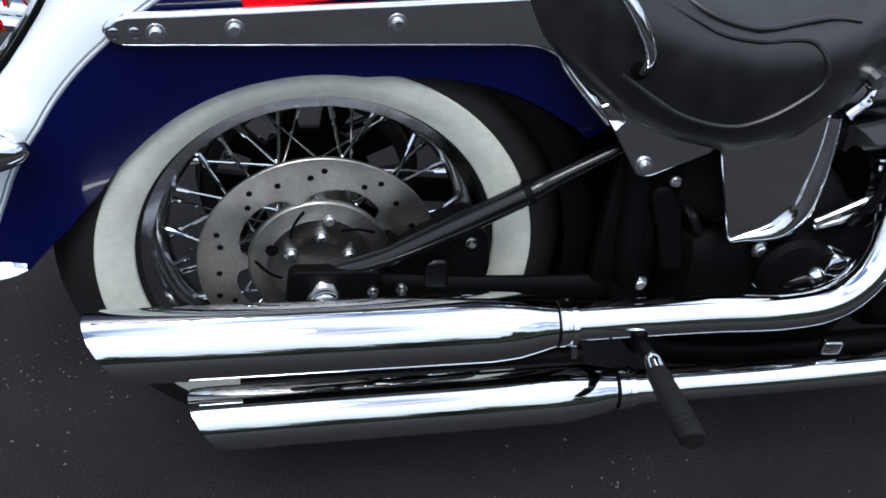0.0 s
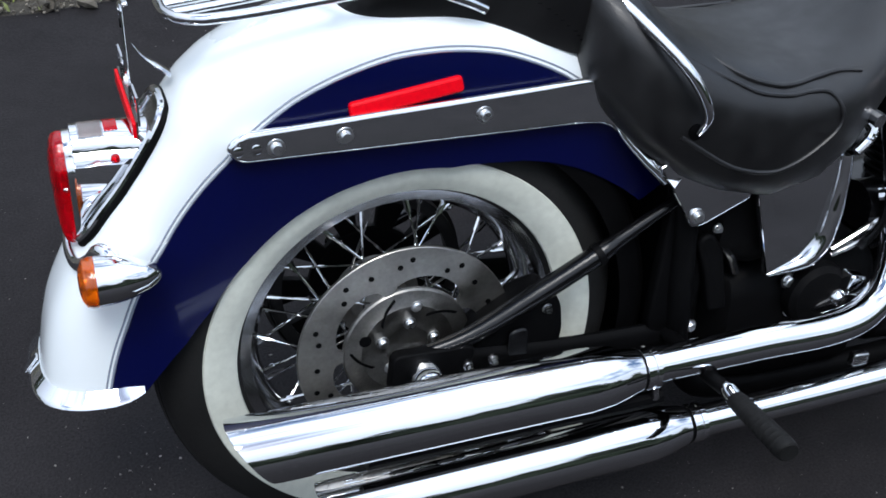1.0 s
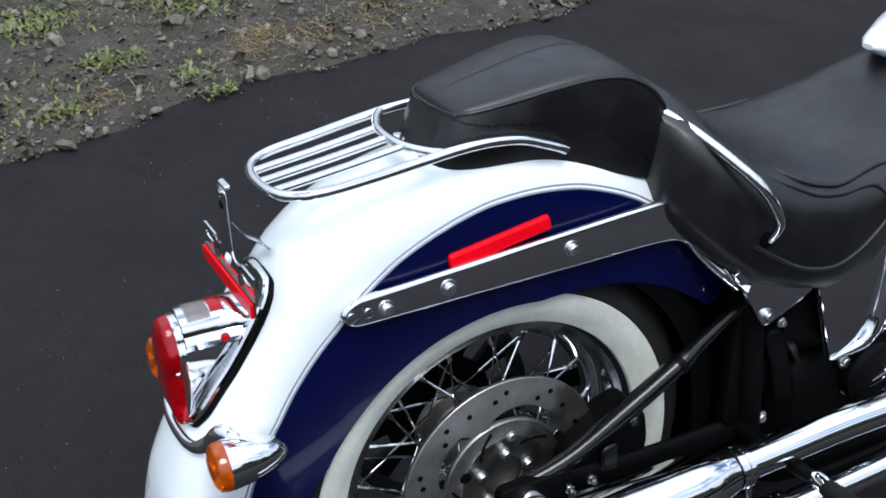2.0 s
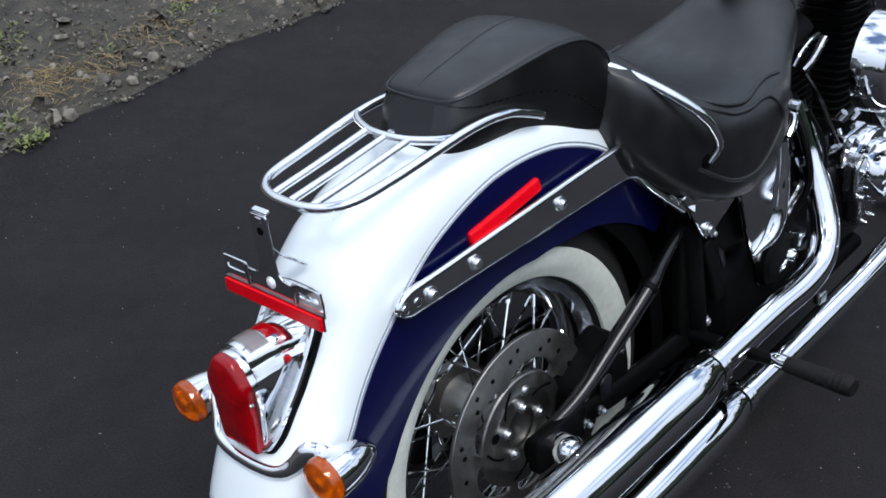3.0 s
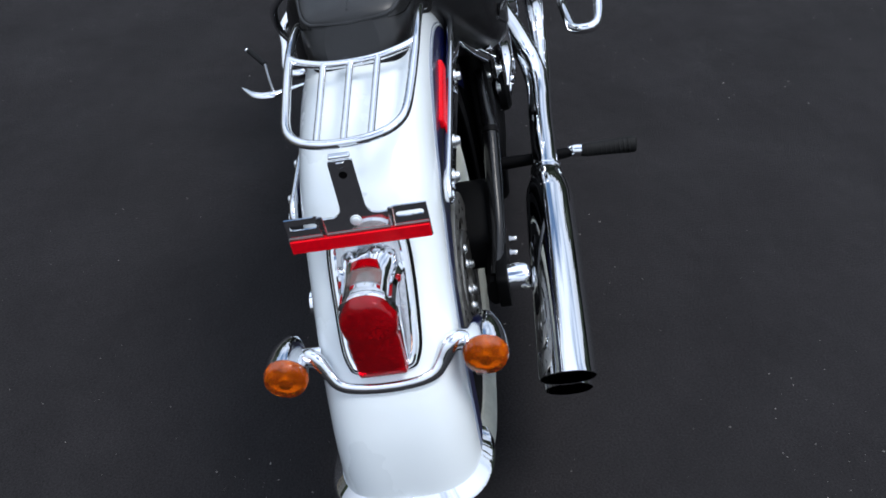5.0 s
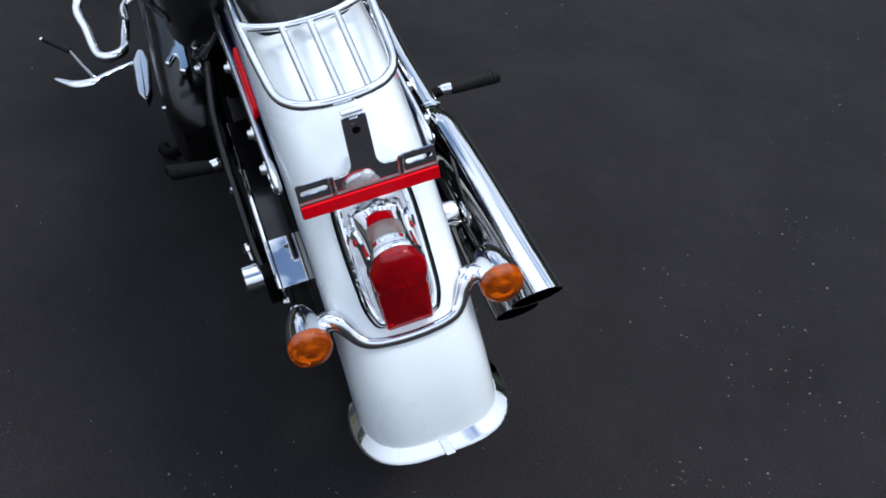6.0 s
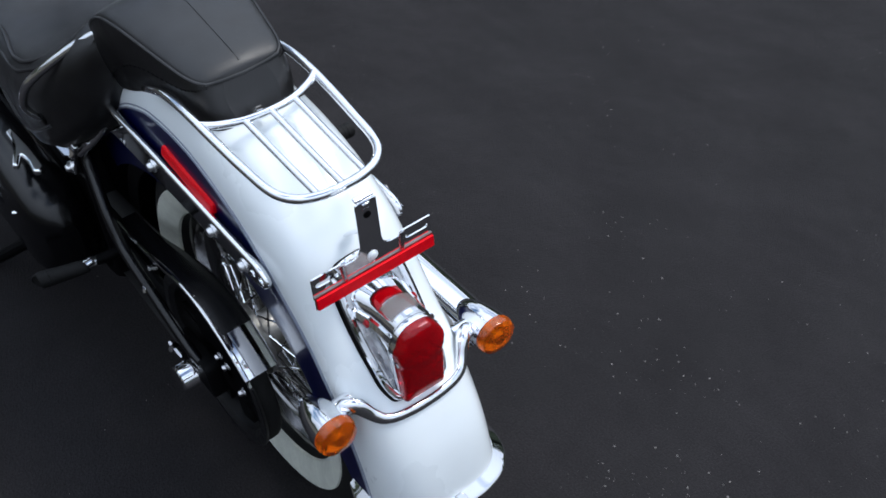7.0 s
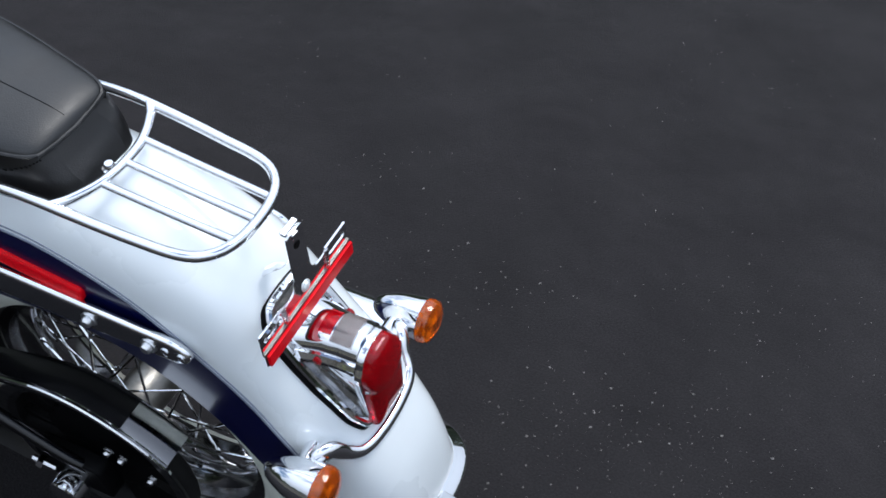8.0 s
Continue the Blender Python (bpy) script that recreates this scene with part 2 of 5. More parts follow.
tyre_side = [(0.2665, 0.0735), (0.2790, 0.0690), (0.2930, 0.0610), (0.3040, 0.0500), (0.3110, 0.0380), (0.3120, 0.0340),
             (0.3090, 0.0330), (0.3090, 0.0310), (0.3140, 0.0300), (0.3165, 0.0180), (0.3130, 0.0170), (0.3130, 0.0150), (0.3175, 0.0140)]
prof = [(0.2080, -0.040), (0.2150, -0.0550), (0.2200, -0.0610), (0.2330, -0.0690), (0.2500, -0.0735)] + [(r, -y) for r, y in tyre_side] + \
       [(r, y) for r, y in reversed(tyre_side)] + [(0.2500, 0.0735), (0.2330, 0.0690), (0.2200, 0.0610), (0.2150, 0.0550), (0.2080, 0.040)]
part("tyre", lathe(prof, seg=120), RUBBER, wheel, "black rubber tyre with grooved tread")
for s in (-1, 1):
    ww = [(0.2172, s * 0.0570), (0.2190, s * 0.0622), (0.2330, s * 0.0706), (0.2430, s * 0.0740), (0.2540, s * 0.0756), (0.2615, s * 0.0757), (0.2638, s * 0.0725)]
    part("whitewall", lathe(ww, seg=120), WHITEWALL, wheel, "wide cream whitewall band, slightly scuffed")

hub = [(0.0, -0.066), (0.030, -0.066), (0.056, -0.064), (0.060, -0.057), (0.058, -0.050), (0.040, -0.044), (0.034, -0.030), (0.034, 0.030), (0.042, 0.046),
       (0.060, 0.050), (0.062, 0.062), (0.050, 0.068), (0.0, 0.068)]
part("hub", lathe(hub, seg=48), STEEL, wheel, "grey steel wheel hub")

# forty crossed spokes with nipples
spoke_mesh = None
for k in range(40):
    side = -1 if k % 2 else 1
    lean = 1 if (k // 2) % 2 else -1
    a_rim = 2 * math.pi * (k + 0.5) / 40
    a_hub = a_rim + lean * radians(52)
    p0 = Vector((0.055 * math.cos(a_hub), side * 0.052, Z + 0.055 * math.sin(a_hub)))
    p1 = Vector((0.1845 * math.cos(a_rim), side * 0.010, Z + 0.1845 * math.sin(a_rim)))
    d = (p0 - p1).normalized()
    bm = tube([p0, p1], 0.0018, 8)
    tube([p1 - d * 0.004, p1 + d * 0.020], 0.0038, 8, bm=bm)
    part("spoke", bm, CHROME, wheel)


# brake rotor: outer band and a carrier with curved windows between them
YR = -0.0740
rings = []
for k in range(180):
    a = 2 * math.pi * k / 180
    u = ((math.degrees(a) - 112) % 72) / 62
    r_in = 0.0885 + 0.0180 * math.sin(math.pi * u ** 0.8) ** 0.55 if u < 1 else 0.0860
    rings.append([Vector((r * math.cos(a), y, Z + r * math.sin(a))) for r, y in ((r_in, YR + 0.005), (r_in, YR), (0.1450, YR), (0.1460, YR + 0.001), (0.1460, YR + 0.005))])
part("brake_rotor", loft(rings, caps=False, closed=True), STEEL, wheel, "drilled brushed-steel brake disc with crescent windows")
part("rotor_carrier", lathe([(0.030, YR + 0.006), (0.030, YR - 0.001), (0.060, YR - 0.001), (0.0625, YR - 0.0022), (0.0650, YR - 0.001), (0.0845, YR - 0.001), (0.0865, YR + 0.001), (0.0865, YR + 0.006)], seg=72, closed=True), CARRIER, wheel, "steel rotor carrier")
for k in range(5):
    # a long curved slot in each sector of the carrier
    a0 = radians(72 * k + 104)
    line = [(0.077 - 0.026 * j / 8, a0 + 0.52 * j / 8) for j in range(9)]
    ring = [((r + 0.0022) * math.cos(q), (r + 0.0022) * math.sin(q)) for r, q in line] + [((r - 0.0022) * math.cos(q), (r - 0.0022) * math.sin(q)) for r, q in reversed(line)]
    part("rotor_slot", prism(rounded(ring, 0.0015, 2), lambda u, v, d: (u, YR - 0.0014 - d, Z + v), 0.0012, 0), SATIN_BLACK, wheel)
    for r, deg in ((0.121, 42), (0.130, 57), (0.117, 64), (0.129, 88), (0.1205, 95.5)):
        a = radians(deg + 72 * k)
        part("rotor_hole", lathe([(0.0, -0.0006), (0.0036, -0.0006), (0.0040, 0.0004)], (r * math.cos(a), YR, Z + r * math.sin(a)), seg=10), SATIN_BLACK, wheel)
    a = radians(87 + 72 * k)
    part("rotor_bolt", bolt(bmesh.new(), (0.0365 * math.cos(a), YR - 0.001, Z + 0.0365 * math.sin(a)), 0.0074), ZINC, wheel)
part("rotor_bolt", bolt(bmesh.new(), (0.0113, YR - 0.001, Z + 0.0600), 0.0070, h=0.004), ZINC, wheel)
part("rotor_hole", lathe([(0.0, -0.0012), (0.0078, -0.0012), (0.0084, 0.0004)], (-0.0573, YR - 0.001, Z + 0.0200), seg=16), SATIN_BLACK, wheel)

# drive pulley, left side
pulley = part("drive_pulley", lathe([(0.124, 0.098), (0.136, 0.096), (0.142, 0.098), (0.1425, 0.102), (0.1425, 0.124), (0.1500, 0.125), (0.1505, 0.1285), (0.1490, 0.130), (0.134, 0.130), (0.126, 0.124)], seg=90, closed=True),
              PULLEY, wheel, "black toothed belt pulley with a dull worn rim")
part("pulley_hub", lathe([(0.0, 0.100), (0.080, 0.100), (0.084, 0.104), (0.084, 0.112), (0.060, 0.118), (0.0, 0.118)], seg=48), SATIN_BLACK, wheel)
for k in range(10):
    a = 2 * math.pi * k / 10
    web = rounded([(0.078, -0.012), (0.132, -0.022), (0.132, 0.022), (0.078, 0.012)], 0.006, 3)
    part("pulley_web", prism(web, lambda u, v, d, a=a: (u * math.cos(a) - v * math.sin(a), 0.102 + d, Z + u * math.sin(a) + v * math.cos(a)), 0.012, 0.001), SATIN_BLACK, wheel)

# ---------------------------------------------------------------- rear fender
R_CROWN = [(28, 0.440), (45, 0.448), (60, 0.450), (90, 0.453), (112, 0.456), (119, 0.4535), (124, 0.447), (128, 0.438), (132, 0.429), (137, 0.4215), (142, 0.418), (150, 0.4215), (158, 0.4305), (165, 0.4375), (175, 0.4425), (181, 0.4475)]
R_LIP = [(28, 0.358), (38, 0.336), (46, 0.320), (56, 0.300), (68, 0.275), (80, 0.2585), (103, 0.2575), (140, 0.262), (156, 0.270), (166, 0.288), (173, 0.312), (180, 0.340)]
R_EDGE = [(28, 0.398), (55, 0.398), (63, 0.402), (76, 0.404), (85, 0.402), (94, 0.399), (112, 0.386), (127, 0.369), (146, 0.358), (162, 0.360), (175, 0.370), (180, 0.374)]
HALF_W = [(28, 0.094), (90, 0.092), (140, 0.0895), (160, 0.0905), (180, 0.0935)]
R_SIDE = 0.352


def fender_point(deg, r_or_phi, side, by_phi):
    rc, w = interp(deg, R_CROWN), interp(deg, HALF_W)
    if by_phi:
        phi = r_or_phi
        y, r = w * max(math.cos(phi), 0.0) ** 0.66, R_SIDE + (rc - R_SIDE) * math.sin(phi) ** 0.70
    else:
        r = r_or_phi
        if r <= R_SIDE:
            y = w * (1 - 0.05 * ((R_SIDE - r) / 0.08) ** 2)
        else:
            phi = math.asin(min(1.0, ((r - R_SIDE) / (rc - R_SIDE)) ** (1 / 0.70)))
            y = w * max(math.cos(phi), 0.0) ** 0.66
    t = radians(deg)
    return Vector((r * math.cos(t), side * y, Z + r * math.sin(t)))


def edge_phi(deg):
    rc, r = interp(deg, R_CROWN), interp(deg, R_EDGE)
    return math.asin(min(1.0, (max(r - R_SIDE, 1e-5) / (rc - R_SIDE)) ** (1 / 0.70)))


STEPS = list(np.linspace(0.0, 1.0, 100))


def tail_degrees(f, r):
    """The fender ends in a level edge, from its crown to its flanks."""
    return 30.0 + f * (146.6 + 0.7 * min(max((r - 0.336) / 0.1, 0.0), 1.0))



def sheet(rows, thick=0.0022):
    bm = bmesh.new()
    vs = [[bm.verts.new(p) for p in r] for r in rows]
    for a, b in zip(vs, vs[1:]):
        for i in range(len(a) - 1):
            bm.faces.new((a[i], a[i + 1], b[i + 1], b[i]))
    bmesh.ops.recalc_face_normals(bm, faces=bm.faces)
    # thickness goes inwards, to the wheel
    f = max(bm.faces, key=lambda g: g.calc_center_median().z)
    if f.normal.z < 0:
        bmesh.ops.reverse_faces(bm, faces=bm.faces)
    bmesh.ops.solidify(bm, geom=list(bm.faces), thickness=thick)
    return bm


rows = []
for f in STEPS:
    d = 30 + f * 148.5
    e = edge_phi(d)
    right = []
    for k in range(15):
        phi = e + (math.pi / 2 - e) * k / 14
        r = R_SIDE + (interp(d, R_CROWN) - R_SIDE) * math.sin(phi) ** 0.70
        right.append(fender_point(tail_degrees(f, r), phi, -1, True))
    left = [Vector((p.x, -p.y, p.z)) for p in reversed(right[:-1])]
    rows.append(right + left)
fender = part("rear_fender", sheet(rows), WHITE, motorcycle, "pearl white valanced rear fender crown", angle=60)
for s in (-1, 1):
    rows = []
    for f in STEPS:
        d = 30 + f * 147.5
        lip, edge = interp(d, R_LIP), interp(d, R_EDGE)
        pts = [fender_point(tail_degrees(f, lip + (edge - lip) * k / 8), lip + (edge - lip) * k / 8, s, False) for k in range(9)]
        rows.append(pts)
    bm = sheet(rows)
    part("side_panel", bm, BLUE, fender, "deep cobalt blue fender flank", angle=60)
    for off, width in ((0.0, 0.0016), (0.0052, 0.0012)):
        line = []
        for f in STEPS[18:]:
            d = 30 + f * 147.5
            q = fender_point(tail_degrees(f, interp(d, R_EDGE)), interp(d, R_EDGE) + off, s, False)
            line.append(q)
        part("pinstripe", tube(line, width, 6, 1, flat=(1.0, 1.0)), STRIPE, fender, "fine grey-blue pinstripe")

# chrome trim that flares out along the trailing edge of the fender
base_line = []
for k in range(24):
    phi = (math.pi / 2) * max(k - 6, 0) / 17
    r = R_SIDE + (0.4425 - R_SIDE) * math.sin(phi) ** 0.70 if k >= 6 else 0.334 + (R_SIDE - 0.334) * k / 6
    p = fender_point(180 - math.degrees(math.asin((0.3480 - Z) / r)), phi if k >= 6 else r, -1, k >= 6)
    base_line.append(Vector((p.x, p.y if k < 23 else 0.0)))
base_line += [Vector((p.x, -p.y)) for p in reversed(base_line[:-1])]
rows = []
for out_by, z in ((0.0010, 0.3498), (0.0050, 0.3460), (0.0090, 0.3422), (0.0125, 0.3389), (0.0148, 0.3366), (0.0156, 0.3350), (0.0148, 0.3338), (0.0100, 0.3335), (0.002, 0.3338)):
    row = []
    for k, p in enumerate(base_line):
        a, c = base_line[max(k - 1, 0)], base_line[min(k + 1, len(base_line) - 1)]
        n = Vector((-(c - a).y, (c - a).x)).normalized()
        if n.dot(p - Vector((-0.30, 0))) < 0:
            n = -n
        wide = out_by * (1.0 + 0.15 * abs(2 * n.x * n.y))
        end = min(1.0, min(k, len(base_line) - 1 - k) / 7)
        row.append(Vector((p.x + n.x * wide, p.y + n.y * wide * (0.45 + 0.55 * end), z + (1 - end) * 0.65 * (0.3440 - z))))
    rows.append(row)
part("fender_tip", sheet(rows, 0.0015), CHROME, fender, "flared chrome fender tip trim", angle=60)
part("tip_seam", prism(rounded([(-0.010, -0.013), (0.003, -0.013), (0.007, 0.013), (-0.005, 0.013)], 0.002), lambda u, v, d: (-0.4455 - (0.3535 - 0.3465 - v * 0.62) * 0.93 - d, u, 0.3420 + v * 0.62 + d), 0.0022, 0.0006), CHROME, fender, "chrome clip on the fender tip")

# red side reflectors
for s in (-1, 1):
    a, b = Vector((-0.082, 0, 0.662)), Vector((0.052, 0, 0.682))
    ax = (b - a).normalized()
    up = Vector((-ax.z, 0, ax.x))
    ln = (b - a).length
    outline = rounded([(0, -0.0095), (ln, -0.0095), (ln, 0.0095), (0, 0.0095)], 0.006)

    def refl_place(u, v, d, s=s, a=a, ax=ax, up=up):
        p = a + ax * u + up * v
        return (p.x, s * (0.082 + d - v * 0.18), p.z)
    part("reflector", prism(outline, refl_place, 0.016, 0.004), REFLECT, fender, "long red side reflector")

# ---------------------------------------------------------------- fender struts with chrome covers
COVER = rounded([(-0.2245, 0.6360), (-0.205, 0.6535), (0.220, 0.6760), (0.243, 0.664), (0.252, 0.640), (0.260, 0.597), (0.236, 0.6145), (0.200, 0.6175), (-0.207, 0.6180)],
                [0.018, 0.014, 0.02, 0.02, 0.01, 0.004, 0.02, 0.02, 0.014])
for s in (-1, 1):
    def cover_place(u, v, d, s=s):
        return (u, s * (0.0945 + 0.003 * (u + 0.22) / 0.46 + d), v)
    cover = part("strut_cover", prism(COVER, cover_place, 0.011, 0.0055, 4), CHROME, motorcycle, "polished chrome fender strut cover", angle=28)
    for bx, bz in ((-0.1675, 0.6350), (-0.0905, 0.6395), (0.0745, 0.6460), (0.2435, 0.6390)):
        part("bolt", bolt(bmesh.new(), (bx, s * (0.1045 + 0.003 * (bx + 0.22) / 0.46), bz), 0.0085, "y", s, 0.009), ZINC, cover)
    for bx, bz in ((-0.2085, 0.6345), (-0.1885, 0.6350)):
        part("plug", bolt(bmesh.new(), (bx, s * 0.1050, bz), 0.0072, "y", s, 0.0025), CHROME, cover)
    # arm that runs down to the frame plate
    arm = tube([(0.246, s * 0.103, 0.635), (0.259, s * 0.110, 0.602), (0.285, s * 0.124, 0.571), (0.314, s * 0.138, 0.545)], [0.006, 0.0055, 0.007, 0.011], 12, 6)
    part("strut_arm", arm, CHROME, cover, "chrome strut arm")
    plate = rounded([(0.292, 0.568), (0.311, 0.541), (0.351, 0.477), (0.366, 0.476), (0.434, 0.506), (0.452, 0.545), (0.340, 0.590)], [0.004, 0.004, 0.006, 0.008, 0.004, 0.012, 0.01])

    def plate_place(u, v, d, s=s):
        return (u, s * (0.143 + d), v)
    fp = part("frame_plate", prism(plate, plate_place, 0.009, 0.003), CHROME, cover, "chrome frame cover plate", angle=28)
    part("flange", prism(rounded([(0.288, 0.571), (0.337, 0.556), (0.312, 0.538)], 0.002), lambda u, v, d, s=s: (u, s * (0.1535 - (v - 0.538) * 0.75 + d), v + d * 0.5), 0.006, 0.001), CHROME, cover, "bent chrome top flange", angle=28)
    part("bolt", bolt(bmesh.new(), (0.356, s * 0.152, 0.494), 0.0085, "y", s, 0.009), ZINC, cover)

# dark bushing and lever between the right strut and the seat
for s in (-1, 1):
    bush = part("seat_bushing", lathe([(0.0, 0.0), (0.011, 0.0), (0.013, 0.003), (0.013, 0.012), (0.016, 0.014), (0.016, 0.020)], (0.268, s * 0.128, 0.640), "y", 20), SATIN_BLACK, motorcycle, "black rubber seat bushing")
    part("lever", tube([(0.262, s * 0.132, 0.652), (0.278, s * 0.138, 0.634), (0.286, s * 0.140, 0.612), (0.300, s * 0.140, 0.598)], [0.004, 0.006, 0.006, 0.004], 10, 4), GLOSS_BLACK, bush)

# ---------------------------------------------------------------- luggage rack
def rack_side(s):
    return [(0.079, s * 0.084, 0.7615), (0.066, s * 0.0845, 0.768), (0.045, s * 0.0845, 0.7765), (0.018, s * 0.0845, 0.7860), (-0.018, s * 0.084, 0.7905), (-0.060, s * 0.0835, 0.7900), (-0.105, s * 0.082, 0.7850),
            (-0.170, s * 0.078, 0.7765), (-0.223, s * 0.072, 0.7710), (-0.249, s * 0.056, 0.7685)]


rail = rack_side(1) + [(-0.2605, 0.030, 0.7670), (-0.2630, 0.0, 0.7665), (-0.2605, -0.030, 0.7670)] + list(reversed(rack_side(-1)))
rack = part("luggage_rack", tube(rail, 0.0060, 14, 6), CHROME, motorcycle, "chrome tubular luggage rack")
part("crossbar", tube([(-0.076, 0.0835, 0.7890), (-0.090, 0.066, 0.7880), (-0.1035, 0.034, 0.7870), (-0.107, 0.0, 0.7868), (-0.1035, -0.034, 0.7870), (-0.090, -0.066, 0.7880), (-0.076, -0.0835, 0.7890)], 0.0055, 12, 6), CHROME, rack)
for y in (0.0345, 0.0, -0.0345):
    part("slat", tube([(-0.1045, y * 1.02, 0.7870), (-0.18, y * 0.98, 0.7765), (-0.2605, y * 0.94, 0.7668)], 0.0046, 12, 5), CHROME, rack)
part("bolt", bolt(bmesh.new(), (-0.091, 0.008, 0.777), 0.0075, "z", 1, 0.009), CHROME, rack)

# ---------------------------------------------------------------- plate bracket without a plate
PX, PZ = -0.3035, 0.0030


def slotted(y0, y1, z0, z1, sy0, sy1, sz0, sz1, n=6):
    """A plate in the bracket's plane with one round-ended slot through it."""
    r = (sz1 - sz0) / 2
    slot = [(sy1 - r + r * math.sin(t), sz0 + r - r * math.cos(t)) for t in (math.pi * k / n for k in range(n + 1))]
    slot += [(sy0 + r - r * math.sin(t), sz0 + r + r * math.cos(t)) for t in (math.pi * k / n for k in range(n + 1))]
    rim = []
    for u, v in slot:
        side = y1 if u > (sy0 + sy1) / 2 else y0
        f = (v - sz0) / (sz1 - sz0)
        rim.append((side, z0 + (z1 - z0) * f))
    rings = [[Vector((PX - d, u, v)) for u, v in line] for line, d in ((slot, 0.0), (rim, 0.0), (rim, 0.0024), (slot, 0.0024))]
    return loft(rings, caps=False, closed=True)


bm = bmesh.new()
stem = rounded([(-0.044, 0.664), (0.044, 0.664), (0.044, 0.6905), (0.024, 0.6908), (0.0175, 0.6955), (0.0152, 0.7030), (0.0145, 0.7680), (-0.0145, 0.7680), (-0.0152, 0.7030), (-0.0175, 0.6955), (-0.024, 0.6908), (-0.044, 0.6905)],
               [0.002, 0.002, 0.003, 0.006, 0.006, 0.006, 0.004, 0.004, 0.006, 0.006, 0.006, 0.003], 3)
prism(stem, lambda u, v, d: (PX - d, u, v + PZ), 0.0024, 0.0005, 1, bm=bm)
bracket = part("plate_bracket", bm, CHROME, motorcycle, "empty dark chromed licence plate bracket")
for s in (-1, 1):
    lo, hi = min(s * 0.0440, s * 0.0850), max(s * 0.0440, s * 0.0850)
    sl, sh = min(s * 0.0475, s * 0.0805), max(s * 0.0475, s * 0.0805)
    part("wing", slotted(lo, hi, 0.664 + PZ, 0.6955 + PZ, sl, sh, 0.6800 + PZ, 0.6870 + PZ), CHROME, bracket, "slotted wing of the bracket", angle=25)
    part("fold", tube([(PX - 0.003, s * 0.0405, 0.667 + PZ), (PX - 0.0035, s * 0.0415, 0.680 + PZ), (PX - 0.003, s * 0.0425, 0.695 + PZ)], 0.0030, 8, 3, flat=(0.6, 1.2)), CHROME_WORN, bracket)
part("hole", lathe([(0.0, -0.0006), (0.0048, -0.0006), (0.0052, 0.0004)], (PX - 0.0026, 0.0, 0.7480 + PZ), "x", 16), SATIN_BLACK, bracket, "dark hole in the stem")
part("clip", prism(rounded([(-0.0125, -0.0035), (0.0125, -0.0035), (0.0125, 0.0035), (-0.0125, 0.0035)], 0.002), lambda u, v, d: (PX + 0.003 + v, u, 0.7685 + PZ + v * 0.25 + d), 0.004, 0.0015), CHROME, bracket, "bent chrome clip")
part("clip_slot", prism(rounded([(-0.0052, 0.7580), (0.0052, 0.7580), (0.0052, 0.7650), (-0.0052, 0.7650)], 0.0020), lambda u, v, d: (PX - 0.0026 - d, u, v + PZ), 0.0012, 0.0004), CHROME, bracket, "bright slot in the stem")
part("bolt", bolt(bmesh.new(), (PX - 0.0024, 0.0, 0.6835 + PZ), 0.0062, "x", -1, 0.003), WHITE, bracket, "pale mounting bolt")
part("reflector_strip", prism(rounded([(-0.0845, 0.6500), (0.0845, 0.6500), (0.0845, 0.6672), (-0.0845, 0.6672)], 0.0015),
                              lambda u, v, d: (PX - 0.0045 - d, u, v + PZ), 0.0038, 0.001), REFLECT, bracket, "red reflector strip")
part("strip_backing", prism([(-0.0853, 0.6492), (0.0853, 0.6492), (0.0853, 0.6692), (-0.0853, 0.6692)], lambda u, v, d: (PX - 0.0026 - d, u, v + PZ), 0.0018, 0), CARRIER, bracket)
part("spike", tube([(-0.296, 0.0, 0.727), (-0.285, 0.0, 0.711), (-0.271, 0.0, 0.700), (-0.260, 0.0, 0.690)], [0.0010, 0.003, 0.0055, 0.007], 12, 5, flat=(1.6, 0.45)), CHROME, bracket, "tapered chrome mounting tongue")

# ---------------------------------------------------------------- tail lamp
LAMP = 0.0015


def tomb(w, z0, z1, shoulder, n=12):
    """Outline of the lamp: square foot, sloping shoulders, arched top."""
    h = z1 - z0
    pts = [(-w * 0.86, z0), (w * 0.86, z0), (w * 0.90, z0 + h * 0.25), (w, z0 + h * 0.70)]
    top = []
    for k in range(n + 1):
        t = math.pi * k / n
        top.append((w * 0.80 * math.cos(t), z1 - h * 0.16 + h * 0.16 * math.sin(t)))
    pts += [(w * 0.97, z0 + h * 0.76)] + top + [(-w * 0.97, z0 + h * 0.76), (-w, z0 + h * 0.70), (-w * 0.90, z0 + h * 0.25)]
    return rounded(pts, 0.005, 2)


def ring_at(outline, x, cz=None, sx=1.0, sz=1.0, lean=0.0):
    cz = cz or sum(v for _, v in outline) / len(outline)
    return [Vector((x + LAMP + lean * (v - cz), u * sx, cz + (v - cz) * sz)) for u, v in outline]


LENS = tomb(0.0345, 0.511, 0.634, 0.6)
arch = [(0.0275 * math.cos(math.pi * k / 14), 0.619 + 0.0215 * math.sin(math.pi * k / 14)) for k in range(15)]
HOOD = [(-0.0330, 0.604), (0.0330, 0.604), (0.0345, 0.612), (0.0310, 0.6185)] + arch + [(-0.0310, 0.6185), (-0.0345, 0.612)]
tail = part("tail_lamp", loft([ring_at(HOOD, -0.374, 0.6), ring_at(HOOD, -0.350, 0.6), ring_at(HOOD, -0.330, 0.6, 1.05), ring_at(HOOD, -0.310, 0.6, 1.20), ring_at(HOOD, -0.292, 0.6, 1.42), ring_at(HOOD, -0.270, 0.6, 1.45)]), CHROME, motorcycle,
            "chrome tombstone tail lamp housing", angle=32)
